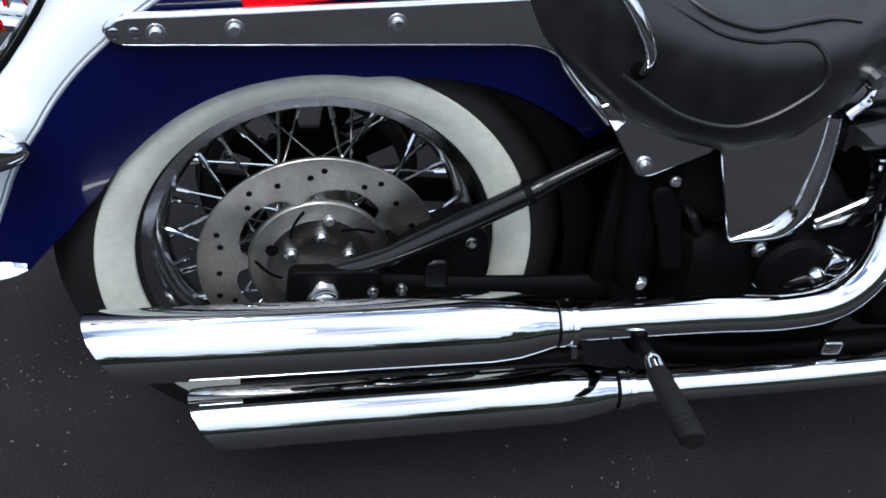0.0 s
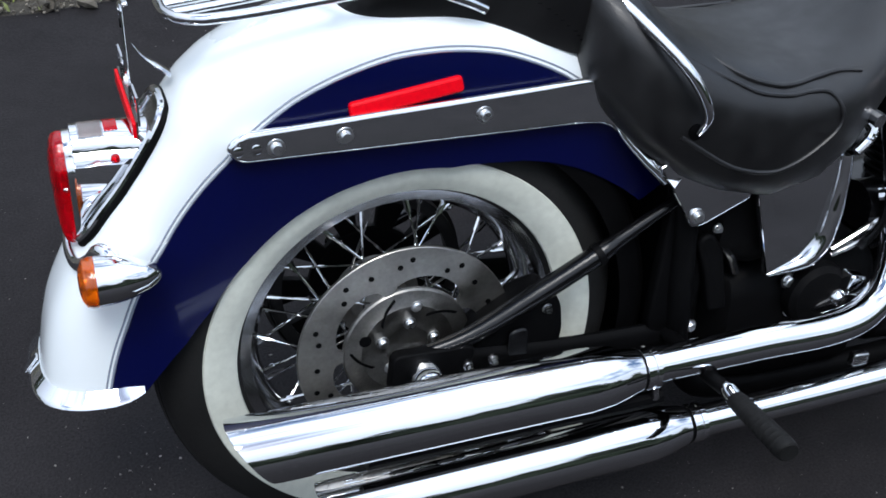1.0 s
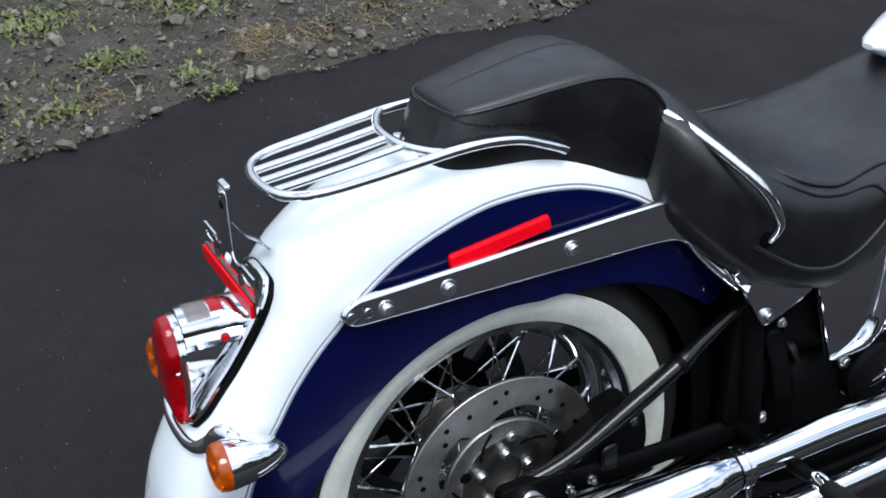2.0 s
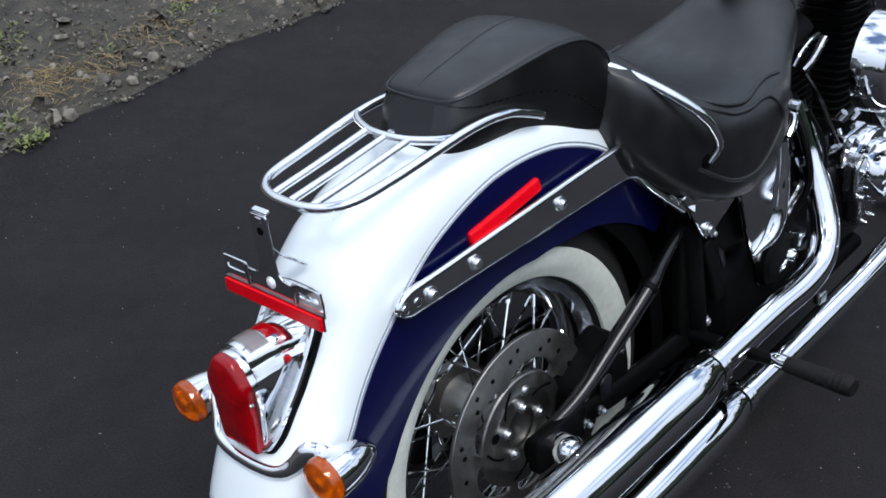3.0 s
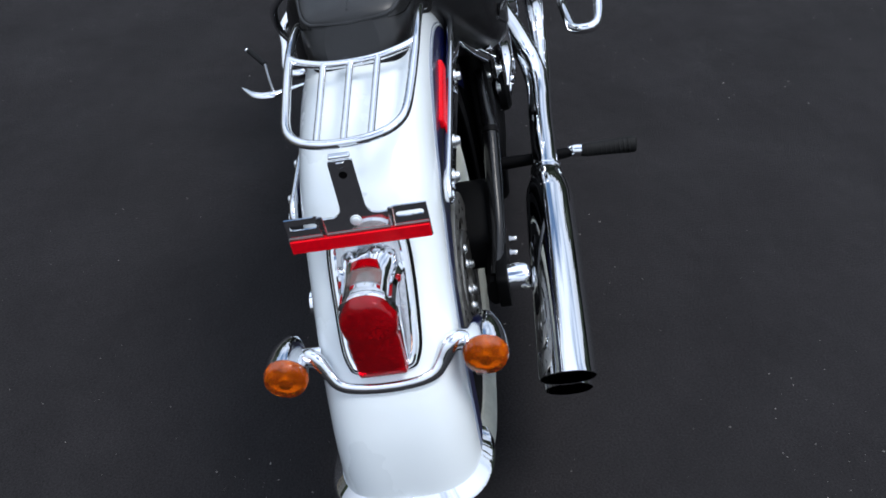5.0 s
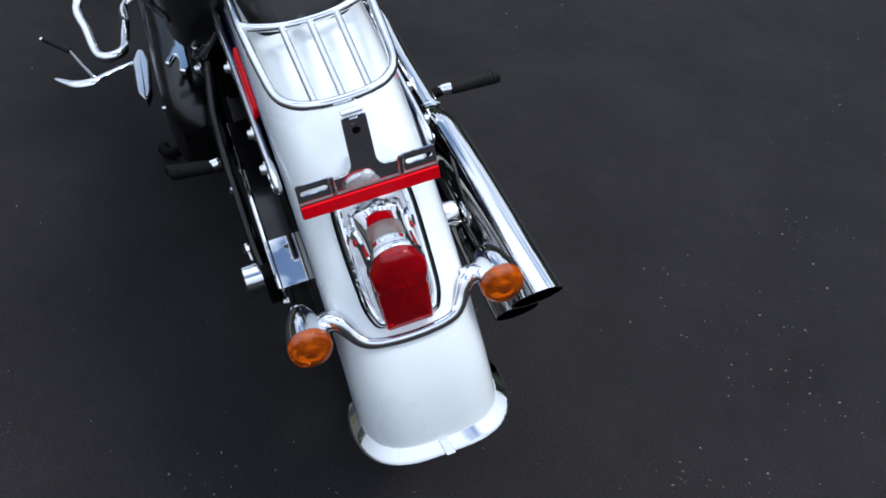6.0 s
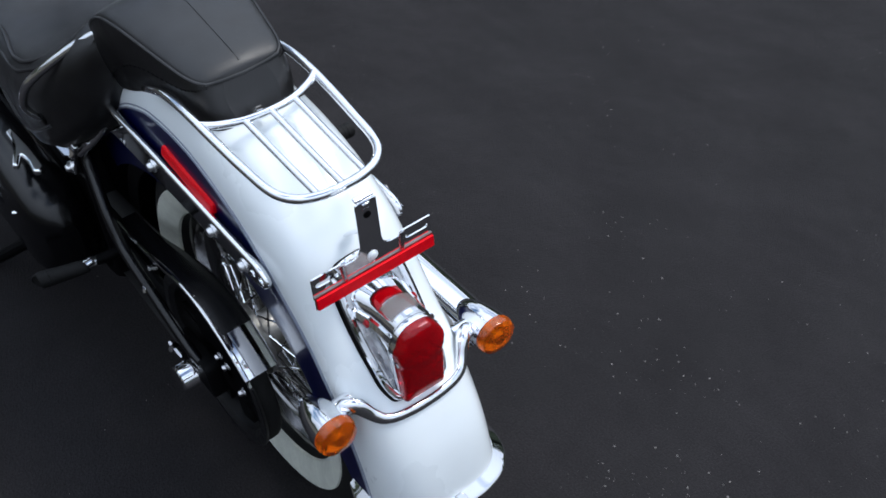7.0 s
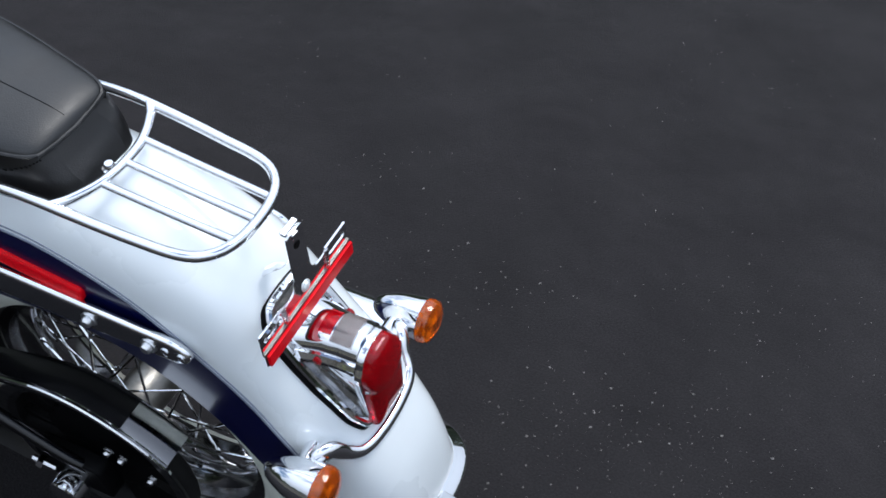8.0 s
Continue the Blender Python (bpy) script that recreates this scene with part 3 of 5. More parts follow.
CORE = rounded([(-0.0272, 0.511), (0.0272, 0.511), (0.0305, 0.606), (-0.0305, 0.606)], 0.004, 3)
part("core", loft([ring_at(CORE, -0.3745, 0.55), ring_at(CORE, -0.285, 0.55, 1.06)]), CHROME, tail, "recessed flank of the lamp", angle=32)
part("lens_rim", loft([ring_at(LENS, -0.3745, sx=1.06, sz=1.02), ring_at(LENS, -0.3805, sx=1.06, sz=1.02), ring_at(LENS, -0.3825, sx=1.03, sz=1.008)]), CHROME, tail, "chrome lens rim")
part("reflector_bowl", loft([ring_at(LENS, x, sx=k, sz=k) for x, k in ((-0.3812, 0.95), (-0.3788, 0.80), (-0.3806, 0.64), (-0.3782, 0.48), (-0.3800, 0.32), (-0.3778, 0.14))]), CHROME, tail, "stepped bright reflector behind the lens", angle=8)
# the lens: one domed pane with a slight waist half way up
PANE = rounded([(-0.0302, 0.5115), (0.0302, 0.5115), (0.0314, 0.5480), (0.0318, 0.5680), (0.0304, 0.5765), (0.0338, 0.5880), (0.0350, 0.5990), (0.0335, 0.6060), (0.0215, 0.6240), (0.0135, 0.6320),
                (-0.0135, 0.6320), (-0.0215, 0.6240), (-0.0335, 0.6060), (-0.0350, 0.5990), (-0.0338, 0.5880), (-0.0304, 0.5765), (-0.0318, 0.5680), (-0.0314, 0.5480)],
               [0.005, 0.005, 0.01, 0.004, 0.003, 0.005, 0.005, 0.004, 0.006, 0.007, 0.007, 0.006, 0.004, 0.005, 0.005, 0.003, 0.004, 0.01], 4)


def lens_ring(scale, out_by):
    ring = []
    for u, v in PANE:
        z = 0.578 + (v - 0.578) * scale
        f = min(max((z - 0.570) / 0.014, 0.0), 1.0)
        ring.append(Vector((-0.3795 + LAMP - out_by * (0.96 + 0.05 * f * f * (3 - 2 * f)), u * scale, z)))
    return ring


part("lens", loft([lens_ring(k, d) for k, d in ((1.0, 0.0), (1.0, 0.0085), (0.985, 0.0115), (0.955, 0.0138), (0.90, 0.0158), (0.80, 0.0178), (0.66, 0.0195), (0.48, 0.0208), (0.28, 0.0215), (0.10, 0.0217))]), RED, tail,
     "glossy red tail lamp lens", angle=50)
for s in (-1, 1):
    # small red dot in the hood's flank, modelled in place of the red strip's reflection
    part("red_reflection", lathe([(0.0, s * 0.0385), (0.0035, s * 0.0382), (0.0050, s * 0.0370), (0.0055, s * 0.034)], (-0.331 + LAMP, 0, 0.6115), "y", 14), RED, tail, "small red dot standing for a reflection in the hood")


def on_fender(y, deg, lift=0.0):
    """A point on the fender's skin, y across and deg round, lifted off it."""
    rc, w = interp(deg, R_CROWN), interp(deg, HALF_W)
    c = min(abs(y) / w, 1.0) ** (1 / 0.66)
    r = R_SIDE + (rc - R_SIDE) * math.sqrt(1 - c * c) ** 0.70 + lift
    return Vector((r * math.cos(radians(deg)), y, Z + r * math.sin(radians(deg))))


SHIELD = [(128.5, 0.026), (129.2, 0.034), (130.5, 0.040), (133, 0.0435), (137, 0.0445), (142, 0.0440), (146, 0.0430), (149, 0.0415), (151.2, 0.037), (152.2, 0.030)]
half = [(w, d) for d, w in SHIELD]
loop = [(0.0, 128.3)] + half + [(0.0, 152.5)] + [(-w, d) for w, d in reversed(half)]
rows = []
for d in np.linspace(128.6, 152.1, 26):
    w = interp(d, SHIELD) - 0.002
    rows.append([on_fender(w * k / 8, d, 0.0045) for k in range(-8, 9)])
part("mount", sheet(rows, 0.002), CHROME_WORN, tail, "chrome tail lamp mount on a black gasket", angle=60)
part("mount_edge", tube([on_fender(y, d, 0.0055) for y, d in loop], 0.0052, 10, 4, closed=True), CHROME, tail, "rolled chrome mount edge")
part("gasket", tube([on_fender(y * 1.10, 139 + (d - 139) * 1.03, 0.0016) for y, d in loop], 0.0042, 10, 4, closed=True), SATIN_BLACK, tail, "black rubber gasket")


def lamp_patch(x0, x1, span, out):
    """A curved pane on the arched top of the lamp housing."""
    rings = []
    for x in (x0, x1):
        ring = []
        for sc in (1.0 + out, 0.98):
            ts = [radians(90 - span + 2 * span * k / 10) for k in range(11)]
            ring += [Vector((x + LAMP, 0.0270 * sc * math.cos(t), 0.6190 + 0.0210 * sc * math.sin(t))) for t in (ts if sc > 1 else ts[::-1])]
        rings.append(ring)
    return loft(rings)


part("window", lamp_patch(-0.365, -0.341, 46, 0.07), CLEAR, tail, "clear plate lamp window")
part("window_rim", lamp_patch(-0.3665, -0.3395, 49, 0.05), CHROME_WORN, tail)
part("red_window", lamp_patch(-0.3385, -0.3240, 34, 0.07), RED, tail, "small red window")
for s in (-1, 1):
    part("screw", bolt(bmesh.new(), (-0.3850 + LAMP, s * 0.0318, 0.5800), 0.0024, "x", -1, 0.004), CHROME_WORN, tail, "small lens screw")

# ---------------------------------------------------------------- turn signals and their bar
bar_right = [(-0.3500, 0.100, 0.520), (-0.3540, 0.092, 0.523), (-0.3610, 0.082, 0.5220), (-0.3710, 0.071, 0.5085), (-0.3810, 0.060, 0.4990), (-0.3870, 0.044, 0.4950), (-0.3900, 0.020, 0.4935)]
bar_line = bar_right + [(-0.3905, 0.0, 0.4930)] + [(x, -y, z) for x, y, z in reversed(bar_right)]
bar_r = [0.010, 0.0125, 0.0115, 0.0095, 0.0085, 0.008, 0.008]
bar = part("signal_bar", tube(bar_line, bar_r + [0.008] + bar_r[::-1], 14, 5, flat=(0.85, 1.1)), CHROME, motorcycle, "curved chrome turn signal bar")
for s in (-1, 1):
    c = (0.0040, s * 0.1242, 0.5135)
    body = [(0.0, -0.305), (0.005, -0.306), (0.012, -0.312), (0.0175, -0.323), (0.0228, -0.338), (0.0260, -0.354), (0.0275, -0.368), (0.0281, -0.374), (0.0265, -0.3745)]
    sig = part("turn_signal", lathe(body, c, "x", 40), CHROME, bar, "chrome bullet turn signal")
    part("lens", lathe([(0.0276, -0.3735), (0.0278, -0.380), (0.0257, -0.386), (0.0190, -0.3900), (0.0100, -0.3920), (0.0, -0.3925)], c, "x", 40), AMBER, sig, "ribbed amber lens")
    part("bulb", lathe([(0.0, -0.390), (0.008, -0.388), (0.010, -0.382), (0.006, -0.376), (0.006, -0.36)], c, "x", 16), CHROME_WORN, sig, "lamp bulb")
    part("bowl", lathe([(0.0270, -0.3745), (0.0205, -0.3705), (0.0130, -0.3675), (0.0, -0.3660)], c, "x", 14), CHROME, sig, "faceted reflector bowl", angle=8)
    part("stalk", tube([(-0.342, s * 0.108, 0.515), (-0.340, s * 0.082, 0.513)], 0.0125, 12, 2), CHROME, sig)

# ---------------------------------------------------------------- seats
def seat_loft(stations, n=40, power=2.6, low=None):
    """Stations: x, half width, top, bottom, how far the top is dished; low: squareness of the lower half."""
    rings = []
    for x, w, zt, zb, dish, xlow in stations:
        ring = []
        for k in range(n):
            t = 2 * math.pi * k / n
            c, s_ = math.cos(t), math.sin(t)
            q = power if s_ > 0 or not low else low
            y = w * math.copysign(abs(c) ** (2 / q), c)
            zz = math.copysign(abs(s_) ** (2 / q), s_)
            zmid, hh = (zt + zb) / 2, (zt - zb) / 2
            z = zmid + hh * zz
            if s_ > 0:
                z -= dish * (1 - (y / w) ** 2) * s_
            ring.append(Vector((x + xlow * (1 - (z - zb) / (zt - zb)), y, z)))
        rings.append(ring)
    return loft(rings)


# stations: x of the seam, half width there, height there, crown, half width, height and x of the lower edge
PAD = [(-0.052, 0.030, 0.814, 0.002, 0.030, 0.766, -0.079), (-0.049, 0.050, 0.816, 0.005, 0.050, 0.759, -0.073), (-0.040, 0.060, 0.8185, 0.009, 0.060, 0.753, -0.057), (-0.020, 0.067, 0.821, 0.012, 0.066, 0.750, -0.030),
       (0.020, 0.074, 0.827, 0.014, 0.068, 0.749, 0.012), (0.060, 0.081, 0.834, 0.016, 0.068, 0.748, 0.060), (0.110, 0.088, 0.840, 0.016, 0.073, 0.732, 0.110), (0.155, 0.093, 0.837, 0.015, 0.078, 0.713, 0.155),
       (0.190, 0.095, 0.818, 0.010, 0.080, 0.700, 0.190), (0.213, 0.092, 0.792, 0.006, 0.079, 0.694, 0.210), (0.225, 0.080, 0.768, 0.003, 0.072, 0.694, 0.223), (0.231, 0.055, 0.750, 0.001, 0.058, 0.700, 0.230), (0.2325, 0.025, 0.740, 0.000, 0.030, 0.708, 0.2325)]


def pad_side(st, f, s):
    """A point on the pad's flank, f from the lower edge (0) to the seam (1)."""
    x, w, z, crown, wb, zb, xb = st
    return Vector((xb + (x - xb) * f, s * (wb + (w - wb) * f + 0.006 * math.sin(math.pi * f)), zb + (z - zb) * f))


PAD_FINE = [tuple(np.interp(t, range(len(PAD)), [st[k] for st in PAD]) for k in range(7)) for t in np.linspace(0, len(PAD) - 1, 41)]
for _ in range(2):
    PAD_FINE = [PAD_FINE[0]] + [tuple((a + 2 * c + d) / 4 for a, c, d in zip(p, q, r)) for p, q, r in zip(PAD_FINE, PAD_FINE[1:], PAD_FINE[2:])] + [PAD_FINE[-1]]
rings = []
for st in PAD_FINE:
    x, w, z, crown, wb, zb, xb = st
    ring = [pad_side(st, f, 1) for f in (0.0, 0.06, 0.2, 0.4, 0.6, 0.8, 0.93)]
    ring += [Vector((x, w * math.cos(a), z + 0.004 * math.sin(a) ** 0.5 + crown * math.sin(a))) for a in (math.pi * k / 18 for k in range(19))]
    ring += [pad_side(st, f, -1) for f in (0.93, 0.8, 0.6, 0.4, 0.2, 0.06, 0.0)]
    rings.append(ring)
pillion = part("pillion_seat", loft(rings), LEATHER, motorcycle, "black leather pillion pad on the fender", angle=50)
edge = [pad_side(st, 1.0, 1) + Vector((0, 0, 0.001)) for st in PAD_FINE[3:35]]
part("seam", tube([Vector((p.x, -p.y, p.z)) for p in reversed(edge)] + [Vector((-0.0535, 0, 0.8155))] + edge, 0.0024, 8, 2), PIPING, pillion, "raised leather piping round the pad")
part("seam", tube([Vector((x, 0.0, interp(x, [(st[0], st[2] + st[3] + 0.0040) for st in PAD_FINE]))) for x in np.linspace(-0.044, 0.19, 16)], 0.0012, 6, 2), PIPING, pillion, "fine stitched line along the pad")
for s in (-1, 1):
    for k in range(30):
        t = 1.0 + 7.5 * k / 29
        a, c = PAD[int(t)], PAD[int(t) + 1]
        f = 0.94 - 0.76 * (k / 29) ** 1.15
        p = pad_side(a, f, s).lerp(pad_side(c, f, s), t - int(t)) + Vector((0, s * 0.0006, 0))
        part("stitch", tube([p, p + Vector((0.0048, 0, -0.0004))], 0.0009, 5, 1), SATIN_BLACK, pillion)

RIDER = [(0.200, 0.07, 0.775, 0.705, 0, 0), (0.208, 0.112, 0.792, 0.668, -0.010, 0), (0.232, 0.141, 0.784, 0.627, -0.022, 0), (0.27, 0.160, 0.756, 0.587, -0.026, 0), (0.32, 0.174, 0.718, 0.547, -0.016, 0),
         (0.38, 0.181, 0.698, 0.521, 0.0, 0), (0.45, 0.180, 0.684, 0.503, 0.006, 0), (0.52, 0.177, 0.680, 0.518, 0.004, 0), (0.57, 0.166, 0.684, 0.549, 0.0, 0), (0.615, 0.145, 0.694, 0.588, -0.014, 0),
         (0.66, 0.122, 0.708, 0.622, -0.032, 0), (0.72, 0.100, 0.728, 0.655, -0.030, 0), (0.76, 0.070, 0.735, 0.680, -0.015, 0), (0.772, 0.04, 0.732, 0.69, 0, 0)]
rider = part("rider_seat", seat_loft(RIDER, 56, 3.0, 6.0), LEATHER, motorcycle, "black leather rider seat with deep skirts", angle=50)


def on_seat(x, z, s, lift=0.0008):
    """A point on the flank of the rider seat."""
    w, zt, zb = (interp(x, [(st[0], st[k]) for st in RIDER]) for k in (1, 2, 3))
    v = (z - (zt + zb) / 2) / ((zt - zb) / 2)
    q = 3.0 if v > 0 else 6.0
    return Vector((x, s * (w * (1 - min(abs(v), 1.0) ** q) ** (1 / q) + lift), z))


for s in (-1, 1):
    top_line = [(0.232, 0.776), (0.262, 0.757), (0.300, 0.732), (0.337, 0.707), (0.387, 0.6775), (0.435, 0.662), (0.470, 0.6595), (0.500, 0.662), (0.540, 0.665), (0.572, 0.664)]
    part("seam", tube([on_seat(x, z, s) for x, z in top_line], 0.0036, 8, 5), PIPING, rider, "raised leather piping")
    lobe = [(0.262, 0.742), (0.290, 0.722), (0.325, 0.697), (0.377, 0.672), (0.410, 0.658), (0.455, 0.650), (0.485, 0.651), (0.513, 0.648), (0.530, 0.627), (0.528, 0.602), (0.490, 0.574), (0.452, 0.559), (0.424, 0.558), (0.390, 0.566), (0.358, 0.580), (0.302, 0.616)]
    part("seam", tube([on_seat(x, z, s) for x, z in lobe], 0.0030, 8, 5), PIPING, rider, "stitched seam on the seat skirt")
    part("socket", lathe([(0.0, s * 0.1745), (0.008, s * 0.1750), (0.0120, s * 0.1735), (0.0125, s * 0.166)], (0.322, 0, 0.622), "y", 18), SATIN_BLACK, rider, "black socket of the seat rail")
    part("grab_rail", tube([(0.212, s * 0.080, 0.784), (0.236, s * 0.112, 0.765), (0.262, s * 0.150, 0.737), (0.290, s * 0.179, 0.705), (0.310, s * 0.190, 0.674), (0.3215, s * 0.190, 0.647), (0.322, s * 0.176, 0.622)],
                           [0.0065, 0.0068, 0.007, 0.007, 0.0065, 0.006, 0.005], 12, 6), CHROME, rider, "chrome seat rail")

# ---------------------------------------------------------------- exhausts
def muffler(x0, x1, y, z, rise, r, name_parent, cut):
    """A slash-cut tapered silencer, open at the back, with a collar at the front."""
    n, rings = 40, []
    st = [(0.0, r * 0.985), (0.03, r), (0.5, r), (0.84, r), (0.90, r * 0.94), (0.95, r * 0.80), (0.985, r * 0.67), (1.0, r * 0.655)]
    outer = []
    for f, rad in st:
        ring = []
        for k in range(n):
            t = 2 * math.pi * k / n
            q = Vector((0, math.cos(t) * rad, math.sin(t) * rad))
            x = x0 + (x1 - x0) * f
            if f < 0.2:
                x += cut * (0.5 - 0.5 * math.sin(t)) * (1 - f / 0.2)
            ring.append(Vector((x, y + q.y, z + rise * (x - x0) + q.z)))
        outer.append(ring)
    inner = []
    for f, rad in ((0.0, r * 0.95), (0.1, r * 0.93), (0.35, r * 0.9)):
        ring = []
        for k in range(n):
            t = 2 * math.pi * k / n
            x = x0 + (x1 - x0) * f
            if f < 0.2:
                x += cut * (0.5 - 0.5 * math.sin(t)) * (1 - f / 0.2)
            ring.append(Vector((x, y + math.cos(t) * rad, z + rise * (x - x0) + math.sin(t) * rad)))
        inner.append(ring)
    bm = loft(list(reversed(inner)) + outer, caps=True)
    return bm


UP = dict(y=-0.212, z=0.317, r=0.0415)
LO = dict(y=-0.207, z=0.1945, r=0.0378)
upper = part("upper_exhaust", muffler(-0.262, 0.268, UP["y"], UP["z"], 0.0, UP["r"], motorcycle, 0.055), CHROME, motorcycle, "long chrome slash-cut upper silencer", angle=40)
part("bore", lathe([(0.0, -0.08), (0.036, -0.08), (0.0365, -0.15), (0.0375, -0.19)], (0, UP["y"], UP["z"]), "x", 32), SATIN_BLACK, upper, "black inside of the pipe")
part("joint", lathe([(0.0242, 0.258), (0.0282, 0.258), (0.0282, 0.262), (0.0242, 0.262)], (0, UP["y"], UP["z"]), "x", 40), SATIN_BLACK, upper, "dark gap at the clamp")
part("clamp", lathe([(0.0255, 0.262), (0.0285, 0.263), (0.0285, 0.270), (0.0270, 0.271), (0.0270, 0.275), (0.0285, 0.276), (0.0285, 0.283), (0.0255, 0.284)], (0, UP["y"], UP["z"]), "x", 40), CHROME, upper, "chrome clamp")
part("clamp_bolt", tube([(0.285, -0.222, 0.292), (0.287, -0.224, 0.274)], 0.005, 8, 2), CHROME_WORN, upper)
part("header_pipe", tube([(0.275, -0.212, 0.318), (0.36, -0.212, 0.319), (0.46, -0.212, 0.319), (0.545, -0.214, 0.319), (0.606, -0.211, 0.327), (0.648, -0.201, 0.350), (0.670, -0.188, 0.378), (0.682, -0.173, 0.410),
                          (0.690, -0.156, 0.445), (0.696, -0.138, 0.485), (0.692, -0.126, 0.525), (0.685, -0.112, 0.570)], [0.0235] * 8 + [0.0230, 0.0225, 0.022, 0.021], 20, 6), CHROME, upper, "chrome rear header pipe with heat shield")
part("shield_clip", prism(rounded([(0.620, 0.240), (0.646, 0.238), (0.648, 0.258), (0.622, 0.260)], 0.004), lambda u, v, d: (u, -0.198 - d, v), 0.014, 0.003), CHROME_WORN, upper, "small chrome clamp below the pipe")
lower = part("lower_exhaust", muffler(-0.160, 0.362, LO["y"], LO["z"], 0.014, LO["r"], motorcycle, 0.046), CHROME, motorcycle, "chrome slash-cut lower silencer", angle=40)
part("bore", lathe([(0.0, 0.0), (0.033, 0.0), (0.034, -0.07), (0.035, -0.10)], (0, LO["y"], LO["z"]), "x", 32), SATIN_BLACK, lower, "black inside of the pipe")
part("joint", lathe([(0.0222, 0.351), (0.0262, 0.351), (0.0262, 0.355), (0.0222, 0.355)], (0, LO["y"], 0.2018), "x", 40), SATIN_BLACK, lower, "dark gap at the clamp")
part("clamp", lathe([(0.0235, 0.355), (0.0265, 0.356), (0.0265, 0.363), (0.0250, 0.364), (0.0250, 0.368), (0.0265, 0.369), (0.0265, 0.376), (0.0235, 0.377)], (0, LO["y"], 0.2018), "x", 40), CHROME, lower, "chrome clamp")
part("header_pipe", tube([(0.365, -0.207, 0.2018), (0.60, -0.212, 0.210), (0.84, -0.220, 0.228), (0.930, -0.222, 0.248), (0.982, -0.222, 0.300), (0.982, -0.214, 0.362), (0.935, -0.202, 0.436), (0.89, -0.19, 0.50)], 0.0215, 20, 6), CHROME, lower,
     "long chrome front header pipe")
part("joiner", tube([(-0.10, -0.214, 0.268), (0.30, -0.214, 0.268)], 0.012, 10, 2, flat=(1.0, 1.0)), SATIN_BLACK, upper, "black silencer bracket")

# passenger pegs
for s in (-1, 1):
    y0, x0, x1, ln = (0.280, 0.368, 0.377, 0.100) if s < 0 else (0.190, 0.356, 0.384, 0.076)
    peg = part("passenger_peg", tube([(x0, s * (y0 - 0.004), 0.2945), (x0, s * (y0 + 0.004), 0.294), (x0 + (x1 - x0) * 0.5, s * (y0 + ln * 0.5), 0.290), (x1, s * (y0 + ln * 0.92), 0.2855), (x1, s * (y0 + ln), 0.285)],
                                     [0.0100, 0.0125, 0.0140, 0.0155, 0.0120], 18, 5), PEG, motorcycle, "ribbed black rubber passenger peg")
    for k in range(int(ln / 0.0085) - 1):
        t = (k + 1) * 0.0085 / ln
        r = 0.0122 + 0.0030 * t
        part("rib", lathe([(r, -0.0024), (r + 0.0009, -0.001), (r + 0.0009, 0.001), (r, 0.0024)], (x0 + (x1 - x0) * t, s * (y0 + ln * t), 0.2942 - 0.0090 * t), "y", 16), PEG, peg)
    part("mount", tube([(x0 - 0.002, s * (y0 - 0.026), 0.296), (x0, s * (y0 - 0.016), 0.296), (x0, s * (y0 - 0.001), 0.2945)], [0.008, 0.0115, 0.0120], 14, 4), CHROME, peg, "chrome peg knuckle")
    part("bracket", tube([(x0 - 0.004, s * (y0 - 0.16), 0.292), (x0 - 0.004, s * (y0 - 0.06), 0.294), (x0 - 0.002, s * (y0 - 0.020), 0.296)], [0.012, 0.011, 0.009], 12, 4), SATIN_BLACK, peg, "black peg bracket")

# ---------------------------------------------------------------- swingarm, axle, frame and engine
swing = part("swingarm", tube([(-0.010, -0.118, 0.332), (0.066, -0.126, 0.356), (0.155, -0.128, 0.402), (0.234, -0.130, 0.4465), (0.262, -0.127, 0.461), (0.318, -0.121, 0.487), (0.350, -0.118, 0.503)], [0.010, 0.0120, 0.0140, 0.0135, 0.0105, 0.008, 0.008], 14, 6),
             GLOSS_BLACK, motorcycle, "gloss black tubular swingarm")
for s in (-1, 1):
    part("lower_arm", tube([(-0.03, s * 0.112, 0.316), (0.08, s * 0.112, 0.305), (0.22, s * 0.112, 0.292), (0.40, s * 0.110, 0.285)], [0.022, 0.020, 0.020, 0.022], 14, 5, flat=(0.55, 1.0)), SATIN_BLACK, swing, "black lower swingarm leg")
part("upper_arm", tube([(-0.020, 0.150, 0.338), (0.013, 0.155, 0.355), (0.114, 0.156, 0.398), (0.195, 0.155, 0.432), (0.240, 0.150, 0.480), (0.330, 0.128, 0.540)], [0.008, 0.0085, 0.0085, 0.0095, 0.0095, 0.009], 14, 6), GLOSS_BLACK, swing)
part("axle_adjuster", prism(rounded([(-0.045, 0.292), (0.060, 0.292), (0.070, 0.346), (-0.040, 0.350)], 0.012), lambda u, v, d: (u, -0.118 - d, v), 0.018, 0.003), SATIN_BLACK, swing, "black axle carrier")
part("sleeve", tube([(0.230, -0.130, 0.4445), (0.238, -0.130, 0.4490)], 0.0152, 14, 2), SATIN_BLACK, swing)
part("axle_nut", lathe([(0.0, -0.170), (0.015, -0.170), (0.020, -0.167), (0.0225, -0.161), (0.0228, -0.136), (0.0255, -0.135), (0.0255, -0.126)], (0, 0, Z), "y", 32), CHROME, swing, "chrome axle cap")
part("axle_cap", lathe([(0.0, 0.1880), (0.0215, 0.1880), (0.0235, 0.1860), (0.0235, 0.148), (0.026, 0.147), (0.026, 0.13)], (0.006, 0, Z - 0.006), "y", 28), CHROME, swing, "chrome axle cap")
